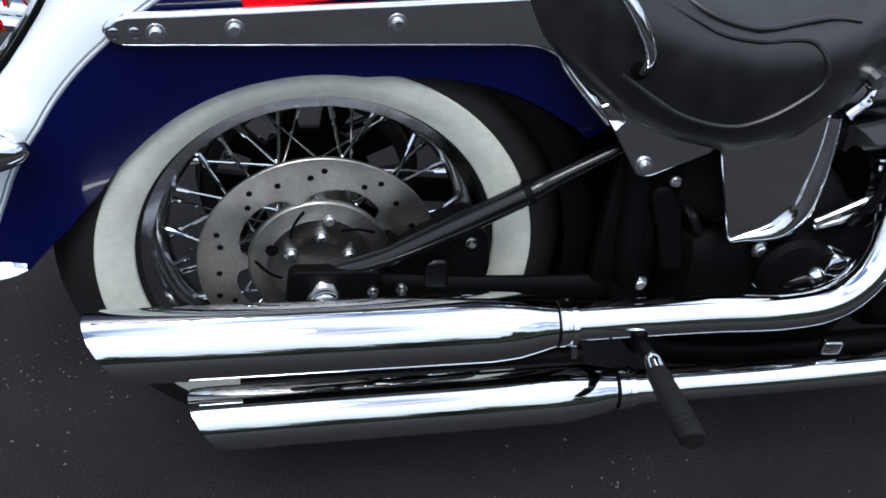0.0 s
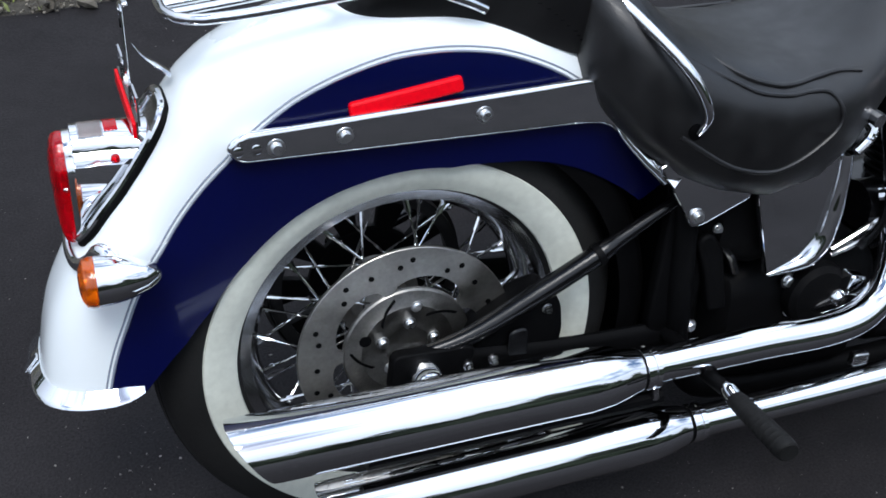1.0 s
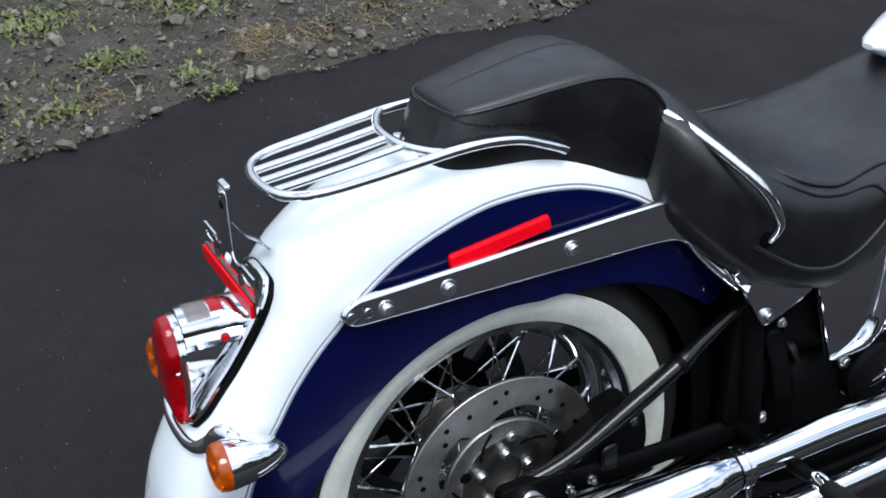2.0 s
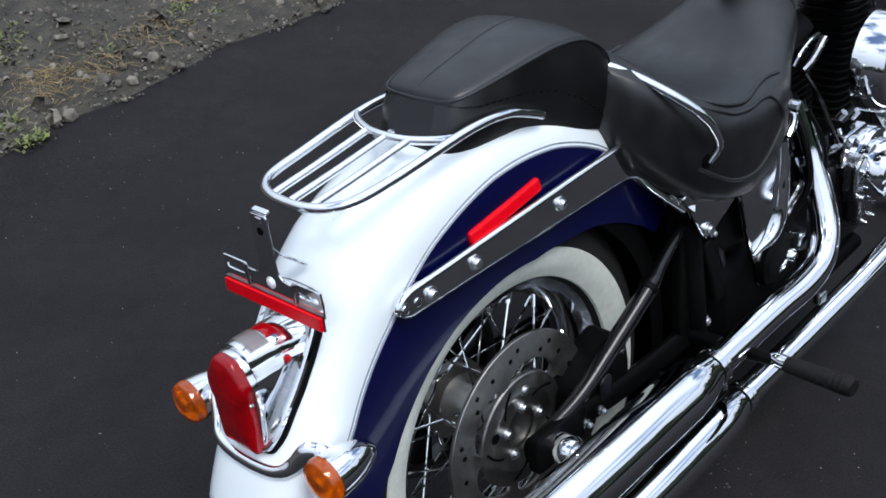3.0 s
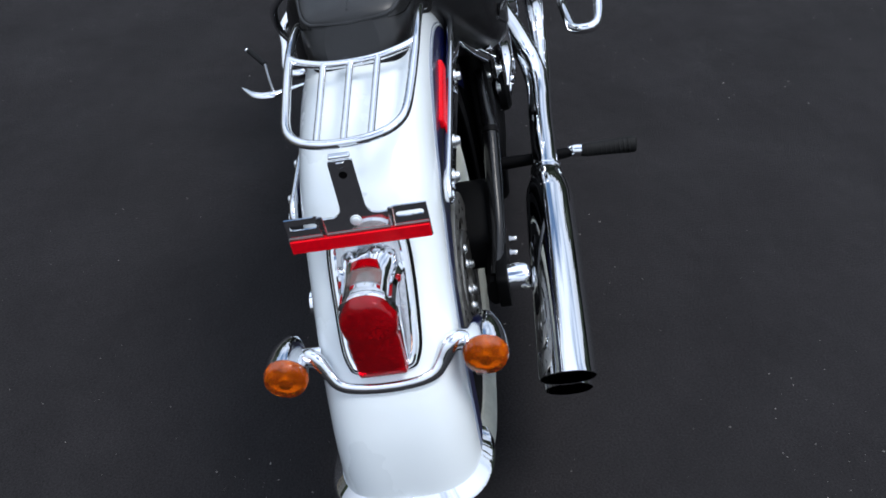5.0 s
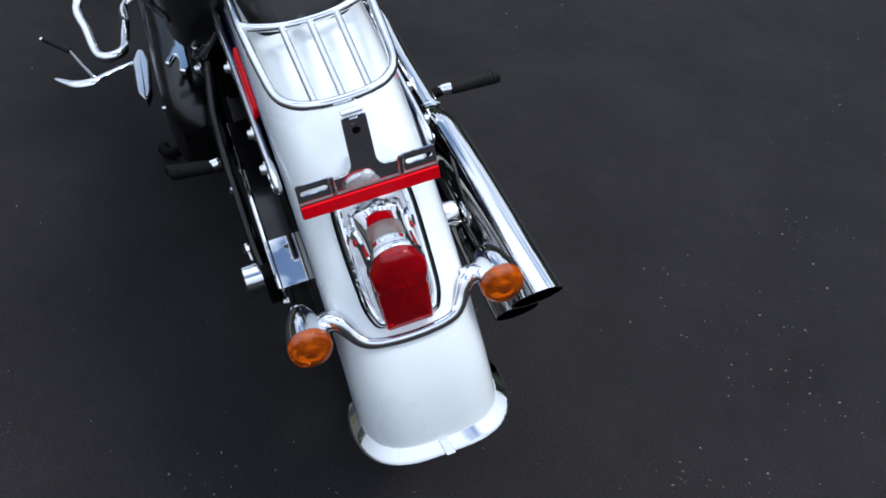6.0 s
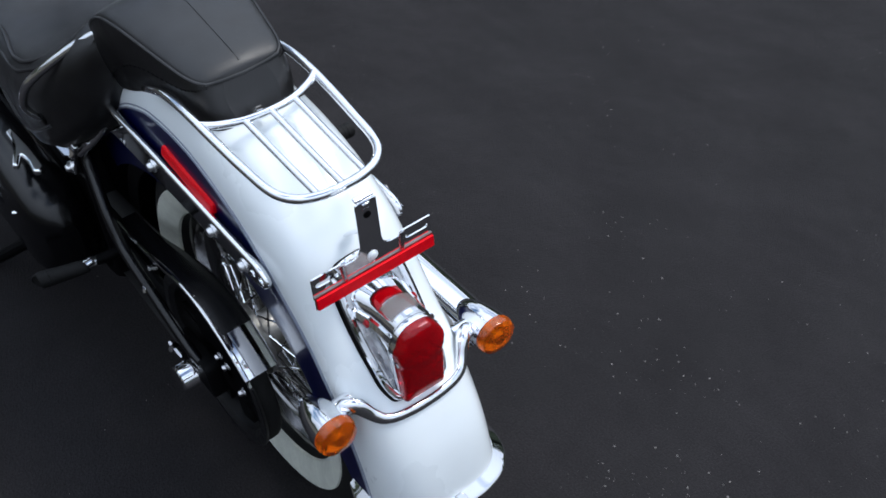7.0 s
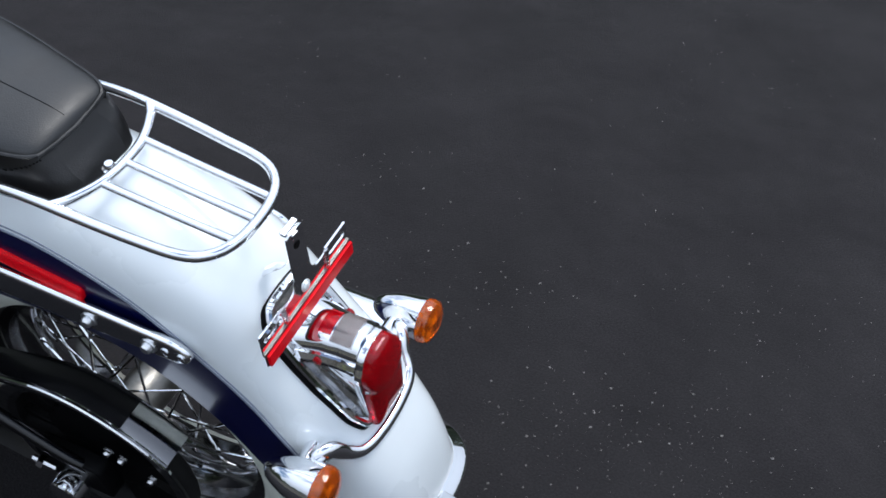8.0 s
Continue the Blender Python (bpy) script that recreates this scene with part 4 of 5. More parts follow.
for bx, bz in ((0.057, 0.322), (0.091, 0.324)):
    part("bolt", bolt(bmesh.new(), (bx, -0.140, bz), 0.006, "y", -1, 0.012), CHROME_WORN, swing)
part("pinch_bolt", tube([(0.120, 0.152, 0.398), (0.124, 0.166, 0.402)], 0.007, 8, 2), CHROME, swing)
part("pinch_bolt", tube([(0.145, 0.128, 0.412), (0.148, 0.142, 0.414)], 0.006, 8, 2), CHROME_WORN, swing)
part("adjuster_bolt", tube([(0.030, 0.165, 0.326), (0.062, 0.168, 0.336)], 0.005, 8, 2), CHROME_WORN, swing)
part("adjuster_nut", tube([(0.046, 0.166, 0.331), (0.054, 0.167, 0.3335)], 0.009, 6, 2), CHROME, swing)
for bx, bz in ((-0.045, 0.372), (-0.065, 0.366), (-0.105, 0.345)):
    part("guard_bolt", bolt(bmesh.new(), (bx, 0.131, bz), 0.0065, "y", 1, 0.009), CHROME_WORN, swing)
part("axle_block", prism(rounded([(-0.05, 0.292), (0.055, 0.288), (0.070, 0.346), (-0.040, 0.352)], 0.012), lambda u, v, d: (u, 0.132 + d, v), 0.026, 0.004), SATIN_BLACK, swing, "black axle carrier")

# brake caliper, dark, ahead of the axle
caliper = part("brake_caliper", prism(rounded([(0.066, 0.286), (0.196, 0.282), (0.204, 0.330), (0.198, 0.372), (0.182, 0.392), (0.150, 0.384), (0.112, 0.364), (0.080, 0.342)], 0.012), lambda u, v, d: (u, -0.058 - d, v), 0.056, 0.006), SATIN_BLACK, motorcycle,
               "black rear brake caliper over the disc")
part("piston_cover", prism(rounded([(0.121, 0.290), (0.152, 0.290), (0.150, 0.348), (0.122, 0.346)], 0.012), lambda u, v, d: (u, -0.112 - d, v), 0.010, 0.004), GLOSS_BLACK, caliper, "raised oval caliper cover")
part("pad_pin", bolt(bmesh.new(), (0.176, -0.1140, 0.368), 0.0065, "y", -1, 0.009), CHROME_WORN, caliper, "bright pad pin")

# belt guard and belt, left
rows, outer = [], []
for x, z in ((0.250, 0.441), (0.190, 0.446), (0.140, 0.452), (0.100, 0.461), (0.060, 0.470), (0.030, 0.477), (0.000, 0.4795), (-0.030, 0.477), (-0.060, 0.469), (-0.090, 0.456), (-0.120, 0.437), (-0.148, 0.413)):
    w = interp(x, [(-0.05, 0.048), (0.10, 0.040), (0.20, 0.030)])
    rows.append([Vector((x, 0.1350, z - 0.020)), Vector((x, 0.1362, z - 0.004)), Vector((x, 0.1345, z - 0.0005))] +
                [Vector((x, 0.1345 - w * f, z)) for f in (0.25, 0.5, 0.75, 0.95)] + [Vector((x, 0.1345 - w, z - 0.0010)), Vector((x, 0.1340 - w, z - 0.006))])
    outer.append(Vector((x, 0.1368, z + 0.0005)))
# chrome guard; black enamel stands in for the dark reflection ahead of its end
guard = part("belt_guard", sheet(rows[:10], 0.003), GLOSS_BLACK, motorcycle, "chrome drive belt guard, its dark reflection painted in gloss black", angle=50)
part("end_plate", sheet(rows[9:], 0.003), CHROME, guard, "chrome rear end of the guard", angle=50)
part("edge_trim", tube(outer, [0.0016, 0.0020, 0.0026, 0.0032, 0.0038, 0.0040, 0.0042, 0.0042, 0.0042, 0.0042, 0.0042, 0.0036], 10, 4), CHROME, guard, "bright chrome edge")
belt = [(0.1445 * math.cos(radians(a)), 0.113, Z + 0.1445 * math.sin(radians(a))) for a in range(95, 276, 12)]
belt = [(0.62, 0.113, 0.395), (0.35, 0.113, 0.426)] + belt + [(0.35, 0.113, 0.210), (0.62, 0.113, 0.235)]
part("drive_belt", tube(belt, 0.013, 8, 3, flat=(1.0, 0.25)), RUBBER, motorcycle, "black toothed drive belt")

# black inner fender ahead of the tyre and battery box behind the gearbox
rows = []
for a in np.linspace(62, -40, 24):
    t = radians(a)
    rr = 0.342
    rows.append([Vector((rr * math.cos(t) - dr * math.cos(t), y, Z + rr * math.sin(t) - dr * math.sin(t))) for y, dr in ((-0.088, 0.040), (-0.090, 0.012), (-0.080, 0.0), (0.0, -0.004), (0.080, 0.0), (0.090, 0.012), (0.088, 0.040))])
part("inner_fender", sheet(rows, 0.003), SATIN_BLACK, motorcycle, "black plastic inner fender ahead of the tyre", angle=60)
part("battery_box", seat_loft([(0.352, 0.085, 0.58, 0.22, 0, 0), (0.358, 0.098, 0.59, 0.20, 0, 0), (0.42, 0.100, 0.59, 0.19, 0, 0), (0.43, 0.09, 0.58, 0.20, 0, 0)], 28, 6.0), SATIN_BLACK, motorcycle, "black battery box under the seat")

# frame: backbone masses under the seat
frame_ob = part("frame", tube([(0.30, 0.0, 0.60), (0.42, 0.0, 0.60), (0.62, 0.0, 0.62), (0.80, 0.0, 0.66)], 0.05, 16, 5, flat=(1.8, 0.7)), SATIN_BLACK, motorcycle, "black tubular motorcycle frame")
for s in (-1, 1):
    part("down_tube", tube([(0.34, s * 0.105, 0.59), (0.365, s * 0.115, 0.47), (0.375, s * 0.118, 0.34), (0.40, s * 0.115, 0.22), (0.52, s * 0.11, 0.165), (1.00, s * 0.10, 0.160)], 0.0185, 14, 6), SATIN_BLACK, frame_ob, "black frame tube")
    part("side_plate", prism(rounded([(0.330, 0.30), (0.395, 0.28), (0.42, 0.45), (0.40, 0.56), (0.345, 0.56)], 0.02), lambda u, v, d, s=s: (u, s * (0.100 + d), v), 0.020, 0.005), SATIN_BLACK, frame_ob, "black frame casting")
for bx, by, bz, r in ((0.394, -0.126, 0.303, 0.009), (0.541, -0.134, 0.353, 0.010), (0.554, -0.134, 0.303, 0.009), (0.607, -0.134, 0.361, 0.009), (0.410, -0.128, 0.455, 0.006)):
    part("bolt", bolt(bmesh.new(), (bx, by, bz), r, "y", -1, 0.008), ZINC, frame_ob)

casting = rounded([(0.381, 0.436), (0.389, 0.449), (0.405, 0.449), (0.424, 0.420), (0.432, 0.385), (0.446, 0.325), (0.416, 0.325), (0.398, 0.392)], 0.008, 3)
part("casting", prism(casting, lambda u, v, d: (u, -0.118 - d, v), 0.016, 0.005), SATIN_BLACK, frame_ob, "black frame forging")
for pts in ([(0.425, -0.110, 0.470), (0.455, -0.118, 0.440), (0.470, -0.116, 0.405)], [(0.415, -0.112, 0.430), (0.440, -0.120, 0.410), (0.462, -0.116, 0.372)]):
    part("hose", tube(pts, 0.0075, 10, 5), GLOSS_BLACK, frame_ob, "black rubber hose")

oil_tank = part("oil_tank", seat_loft([(0.40, 0.105, 0.575, 0.42, 0, 0), (0.42, 0.128, 0.580, 0.385, 0, 0), (0.48, 0.142, 0.580, 0.370, 0, 0), (0.56, 0.140, 0.580, 0.380, 0, 0), (0.60, 0.12, 0.575, 0.41, 0, 0)], 32, 4.0),
                SATIN_BLACK, motorcycle, "black oil tank below the seat")
part("cover", prism(rounded([(0.430, 0.565), (0.441, 0.510), (0.479, 0.386), (0.526, 0.394), (0.556, 0.424), (0.564, 0.472), (0.562, 0.565)], [0.004, 0.02, 0.005, 0.02, 0.03, 0.03, 0.004]),
                    lambda u, v, d: (u, -0.149 - d, v), 0.012, 0.003), CHROME, oil_tank, "chrome oil tank side cover", angle=28)
part("cover_rim", tube([(0.481, -0.160, 0.3885), (0.500, -0.160, 0.3925), (0.522, -0.160, 0.3965), (0.541, -0.160, 0.4045), (0.559, -0.160, 0.4285), (0.566, -0.160, 0.4725), (0.569, -0.159, 0.516), (0.567, -0.158, 0.556)], [0.003, 0.0060, 0.0100, 0.0135, 0.0150, 0.0140, 0.0115, 0.0100], 14, 6), CHROME, oil_tank, "rolled chrome edge")

# gearbox and engine seen behind the pipes
gearbox = part("gearbox", seat_loft([(0.43, 0.09, 0.36, 0.19, 0, 0), (0.46, 0.125, 0.375, 0.17, 0, 0), (0.56, 0.135, 0.385, 0.165, 0, 0), (0.68, 0.135, 0.38, 0.165, 0, 0), (0.72, 0.11, 0.36, 0.19, 0, 0)], 32, 4.5), SATIN_BLACK, motorcycle,
               "black gearbox casting")
part("side_cover", lathe([(0.0, -0.158), (0.040, -0.157), (0.048, -0.150), (0.050, -0.135)], (0.585, 0, 0.330), "y", 28), SATIN_BLACK, gearbox, "black gearbox end cover")
part("fitting", tube([(0.610, -0.130, 0.329), (0.614, -0.156, 0.326), (0.617, -0.164, 0.324)], [0.013, 0.014, 0.011], 14, 4), CHROME, gearbox, "chrome oval fitting")
part("plug", tube([(0.615, -0.160, 0.325), (0.618, -0.168, 0.323)], [0.009, 0.008], 10, 2), IRON, gearbox, "dark plug")
part("lever", tube([(0.570, -0.150, 0.308), (0.588, -0.156, 0.317), (0.610, -0.157, 0.324)], 0.006, 8, 4), CHROME, gearbox)
part("clamp_block", prism(rounded([(0.612, 0.338), (0.640, 0.330), (0.646, 0.362), (0.618, 0.370)], 0.006), lambda u, v, d: (u, -0.150 - d, v), 0.024, 0.004), CHROME, gearbox, "chrome cable clamp")
engine = part("engine", seat_loft([(0.74, 0.09, 0.38, 0.18, 0, 0), (0.76, 0.115, 0.41, 0.165, 0, 0), (0.88, 0.125, 0.43, 0.16, 0, 0), (1.00, 0.12, 0.41, 0.165, 0, 0), (1.03, 0.09, 0.38, 0.19, 0, 0)], 32, 4.0), GLOSS_BLACK, motorcycle,
              "black twin-cylinder engine with chrome covers")
part("cover_plate", prism(rounded([(0.872, 0.385), (0.868, 0.330), (0.890, 0.300), (0.896, 0.250), (0.935, 0.246), (0.955, 0.268), (1.010, 0.262), (1.040, 0.300), (1.036, 0.370), (1.000, 0.412), (0.985, 0.398), (0.952, 0.408), (0.918, 0.380), (0.900, 0.402)], 0.012), lambda u, v, d: (u, -0.125 - d, v), 0.030, 0.006), CHROME_WORN, engine, "scalloped bright crankcase cover")
for bx, bz in ((0.882, 0.372), (0.885, 0.318), (0.908, 0.258), (0.942, 0.258), (0.948, 0.396)):
    part("bolt", bolt(bmesh.new(), (bx, -0.155, bz), 0.006, "y", -1, 0.008), CHROME, engine)
part("cam_cover", lathe([(0.0, -0.190), (0.040, -0.190), (0.052, -0.186), (0.060, -0.175), (0.062, -0.150), (0.078, -0.148), (0.082, -0.140), (0.082, -0.110)], (0.96, 0, 0.345), "y", 36), CHROME, engine, "chrome cam cover")
for cx, lean_c in ((0.855, -0.38), (1.03, 0.38)):
    for k in range(18):
        zc = 0.42 + 0.014 * k
        xc = cx + lean_c * 0.014 * k * 0.6
        out = rounded([(xc - 0.055, -0.060), (xc + 0.055, -0.060), (xc + 0.055, 0.060), (xc - 0.055, 0.060)], 0.03, 4)
        part("cooling_fin", prism(out, lambda u, v, d, zc=zc: (u, v, zc + d), 0.0045, 0.001), SATIN_BLACK if k < 14 else GLOSS_BLACK, engine)
    part("barrel", prism(rounded([(cx - 0.045, -0.050), (cx + 0.045, -0.050), (cx + 0.045, 0.050), (cx - 0.045, 0.050)], 0.03, 4), lambda u, v, d, k=lean_c: (u + k * d * 0.6, v, 0.42 + d), 0.24, 0.002), SATIN_BLACK, engine, "black cylinder barrel")
part("air_cleaner", lathe([(0.0, -0.245), (0.050, -0.243), (0.075, -0.232), (0.083, -0.215), (0.085, -0.180), (0.070, -0.175)], (0.83, 0, 0.605), "y", 40), CHROME, engine, "round chrome air cleaner")
part("lifter_block", prism(rounded([(0.845, 0.385), (0.955, 0.385), (0.945, 0.445), (0.855, 0.445)], 0.01), lambda u, v, d: (u, -0.10 - d, v), 0.035, 0.004), CHROME, engine)
part("starter", tube([(0.66, -0.10, 0.44), (0.74, -0.10, 0.44)], 0.034, 18, 2), GLOSS_BLACK, engine, "black starter motor")
primary = part("primary_cover", seat_loft([(0.425, 0.015, 0.335, 0.255, 0, 0), (0.435, 0.040, 0.362, 0.225, 0, 0), (0.462, 0.057, 0.385, 0.198, 0, 0), (0.51, 0.064, 0.398, 0.182, 0, 0), (0.70, 0.064, 0.40, 0.18, 0, 0), (0.92, 0.062, 0.42, 0.17, 0, 0), (0.97, 0.03, 0.38, 0.2, 0, 0)], 32, 3.0), GLOSS_BLACK, engine, "black primary case")
primary.location = (0, 0.180, 0)

for pts, r, mat, name in (([(0.64, -0.15, 0.40), (0.655, -0.165, 0.45), (0.66, -0.15, 0.52), (0.655, -0.12, 0.60)], 0.0065, GLOSS_BLACK, "hose"),
                          ([(0.67, -0.14, 0.39), (0.69, -0.17, 0.44), (0.70, -0.165, 0.50), (0.69, -0.14, 0.56)], 0.0045, GLOSS_BLACK, "hose"),
                          ([(0.600, -0.140, 0.396), (0.631, -0.142, 0.413), (0.673, -0.140, 0.433), (0.70, -0.13, 0.44)], 0.0055, CHROME_WORN, "oil_line"),
                          ([(0.600, -0.140, 0.388), (0.628, -0.144, 0.399), (0.668, -0.142, 0.412)], 0.0040, CHROME_WORN, "oil_line"),
                          ([(0.602, -0.152, 0.592), (0.604, -0.158, 0.586), (0.598, -0.160, 0.572), (0.582, -0.160, 0.556)], 0.0065, CHROME, "seat_strut"),
                          ([(0.604, -0.150, 0.600), (0.606, -0.164, 0.598)], 0.0105, CHROME, "seat_stud"),
                          ([(0.735, -0.11, 0.600), (0.740, -0.13, 0.569), (0.779, -0.13, 0.518), (0.830, -0.13, 0.445)], 0.0040, GLOSS_BLACK, "plug_cable"),
                          ([(0.676, -0.12, 0.585), (0.700, -0.13, 0.545), (0.751, -0.13, 0.494), (0.768, -0.13, 0.454)], 0.0050, GLOSS_BLACK, "plug_cable"),
                          ([(0.729, -0.09, 0.612), (0.745, -0.09, 0.622), (0.758, -0.09, 0.630), (0.790, -0.09, 0.640), (0.818, -0.09, 0.641)], 0.0045, CHROME, "linkage"),
                          ([(0.763, -0.09, 0.592), (0.800, -0.09, 0.602), (0.842, -0.09, 0.628)], 0.0075, CHROME_WORN, "linkage"),
                          ([(0.805, -0.118, 0.433), (0.835, -0.122, 0.430), (0.863, -0.120, 0.426)], 0.0080, CHROME_WORN, "fitting"),
                          ([(0.863, -0.115, 0.420), (0.866, -0.120, 0.436), (0.872, -0.112, 0.450)], 0.0060, CHROME, "fitting"),
                          ([(0.905, -0.115, 0.418), (0.917, -0.122, 0.416), (0.926, -0.116, 0.412)], 0.0080, CHROME_WORN, "fitting"),
                          ([(0.876, -0.11, 0.470), (0.876, -0.12, 0.484)], 0.0070, CHROME_WORN, "fitting"),
                          ([(0.930, -0.11, 0.452), (0.930, -0.12, 0.466)], 0.0070, CHROME_WORN, "fitting"),
                          ([(0.665, -0.135, 0.47), (0.690, -0.152, 0.478), (0.72, -0.150, 0.470)], 0.0090, CHROME, "fitting")):
    part(name, tube(pts, r, 10, 6), mat, engine)
tank = part("fuel_tank", seat_loft([(0.650, 0.010, 0.776, 0.768, 0, 0), (0.668, 0.028, 0.785, 0.757, 0, 0), (0.73, 0.066, 0.803, 0.735, 0, 0), (0.83, 0.125, 0.825, 0.69, 0, 0), (0.95, 0.150, 0.845, 0.66, 0, 0), (1.07, 0.12, 0.84, 0.69, 0, 0), (1.13, 0.06, 0.81, 0.74, 0, 0)], 36, 2.3),
            WHITE, motorcycle, "pearl white fuel tank", angle=60)

# left side controls and engine guards far forward
for s in (-1, 1):
    part("engine_guard", tube([(1.24, s * 0.12, 0.43), (1.17, s * 0.29, 0.365), (1.08, s * 0.376, 0.318), (0.98, s * 0.369, 0.296), (0.905, s * 0.360, 0.283), (0.878, s * 0.346, 0.280), (0.871, s * 0.326, 0.280), (0.878, s * 0.306, 0.280), (0.905, s * 0.297, 0.280), (1.00, s * 0.287, 0.280), (1.10, s * 0.275, 0.275), (1.20, s * 0.16, 0.28)], 0.0115, 14, 6), CHROME, motorcycle,
         "chrome tubular engine guard")
shifter = part("shift_lever", tube([(0.815, 0.265, 0.285), (0.800, 0.300, 0.290), (0.785, 0.345, 0.290), (0.774, 0.375, 0.290), (0.785, 0.412, 0.290), (0.827, 0.450, 0.291)], [0.006, 0.006, 0.008, 0.013, 0.012, 0.003], 12, 6, flat=(1.0, 0.6)), CHROME, motorcycle, "chrome heel shift lever with a leaf-shaped pad")
part("rod", tube([(0.782, 0.370, 0.294), (0.845, 0.390, 0.292), (0.925, 0.412, 0.290)], 0.0042, 10, 4), CHROME_WORN, shifter)
part("toe_peg", tube([(0.925, 0.412, 0.290), (1.000, 0.458, 0.290), (1.012, 0.466, 0.290)], [0.006, 0.007, 0.006], 10, 3), PEG, shifter, "black rubber toe peg")
part("tip", lathe([(0.0, 0.466), (0.005, 0.467), (0.0065, 0.470), (0.005, 0.474), (0.0, 0.475)], (1.014, 0, 0.290), "y", 14), CHROME, shifter, "chrome end of the toe peg")
part("footboard", prism(rounded([(0.625, 0.276), (0.665, 0.262), (0.780, 0.252), (0.830, 0.258), (0.838, 0.272), (0.800, 0.286), (0.670, 0.290)], 0.012, 4), lambda u, v, d: (u, v, 0.278 + d), 0.022, 0.005, 4), CHROME, motorcycle, "chrome-edged rider footboard")
part("shift_arm", prism(rounded([(0.616, 0.171), (0.612, 0.186), (0.560, 0.188), (0.528, 0.206), (0.510, 0.213), (0.503, 0.203), (0.530, 0.189), (0.500, 0.186), (0.470, 0.191), (0.462, 0.180), (0.470, 0.169), (0.540, 0.167)], 0.006, 3), lambda u, v, d: (u, v, 0.424 + d), 0.012, 0.004, 3), CHROME, motorcycle, "chrome shift linkage arm")
part("stand_tab", tube([(0.480, 0.170, 0.350), (0.487, 0.200, 0.351), (0.506, 0.243, 0.348)], [0.010, 0.013, 0.003], 12, 5, flat=(1.2, 0.6)), CHROME, motorcycle, "pointed chrome tab")
part("side_stand", tube([(0.58, 0.13, 0.20), (0.66, 0.20, 0.15), (0.74, 0.275, 0.085), (0.78, 0.29, 0.079)], [0.013, 0.012, 0.012, 0.015], 10, 5), SATIN_BLACK, motorcycle, "black side stand propping the motorcycle")
front = part("front_wheel", lathe([(r, -y) for r, y in [(0.2080, 0.040), (0.2240, 0.0615), (0.2500, 0.0700)] + tyre_side] + [(r, y) for r, y in reversed([(0.2080, 0.040), (0.2240, 0.0615), (0.2500, 0.0700)] + tyre_side)],
                                  (1.638, 0, Z), seg=72), RUBBER, motorcycle, "front wheel with black tyre")
part("rim", lathe([(0.208, -0.045), (0.186, 0.0), (0.208, 0.045)], (1.638, 0, Z), seg=60), CHROME_WORN, front)
part("hub", lathe([(0.0, -0.07), (0.05, -0.06), (0.03, 0.0), (0.05, 0.06), (0.0, 0.07)], (1.638, 0, Z), seg=30), CHROME_WORN, front)
for k in range(20):
    a = 2 * math.pi * k / 20
    part("spoke", tube([(1.638 + 0.045 * math.cos(a + 0.6), (-1) ** k * 0.05, Z + 0.045 * math.sin(a + 0.6)), (1.638 + 0.188 * math.cos(a), 0, Z + 0.188 * math.sin(a))], 0.002, 6, 1), CHROME, front)
for s in (-1, 1):
    part("fork_leg", tube([(1.60, s * 0.11, Z), (1.42, s * 0.11, 0.68), (1.28, s * 0.11, 0.96)], 0.026, 14, 3), CHROME, motorcycle, "chrome front fork leg")

# ---------------------------------------------------------------- ground
ASPHALT = material("dark asphalt", (0.0133, 0.0120, 0.0129), 0.84, vary=0.20, scale=2.9, bump=0.6, bump_scale=260, rough_vary=0.06, dist=0.003, spec=0.19, speck=0.5)
SOIL = material("gravelly soil", (0.042, 0.037, 0.028), 0.9, vary=0.5, scale=11, bump=0.8, bump_scale=120, dist=0.01)
STONE = material("mixed gravel", (0.128, 0.114, 0.092), 0.8, vary=0.3, scale=50, island=True, bump=0.3, bump_scale=300)
GRIT = material("pale grit", (0.19, 0.18, 0.166), 0.8, vary=0.2, scale=50, island=True)
LEAF = material("weed leaf", (0.100, 0.120, 0.030), 0.55, vary=0.3, scale=30, island=True)


def verge_edge(x):
    return 1.610 + 0.168 * x + 0.035 * math.sin(3.1 * x + 0.5) + 0.02 * math.sin(9.0 * x) + 0.012 * math.sin(23 * x)


bm = bmesh.new()
xs = [-300, -60, -12, -6] + list(np.linspace(-3.5, 4.5, 60)) + [7, 14, 60, 300]
ys = [-300, -60, -12, -5, -2.5, -1, 0, 0.8, 1.3]
off = [0.0, 0.03, 0.25, 0.6, 1.2, 2.0, 3.5, 8, 40, 300]
grid = []
for x in xs:
    e = verge_edge(x) if abs(x) < 5 else 1.6 + 0.17 * max(min(x, 5), -5)
    grid.append([bm.verts.new((x, y, 0.0)) for y in ys] + [bm.verts.new((x, e + o, -0.004 if o == 0 else (0.004 + 0.012 * noise.noise((x * 2, o * 3, 0.3)) if o < 6 else 0.01))) for o in off])
for a, b in zip(grid, grid[1:]):
    for j in range(len(a) - 1):
        f = bm.faces.new((a[j], b[j], b[j + 1], a[j + 1]))
        f.material_index = 0 if j < len(ys) else 1
ground = tagged(new("ground", finish(bm, "ground", [ASPHALT, SOIL])), "dark asphalt with a gravel verge", "ground", kind="structure")

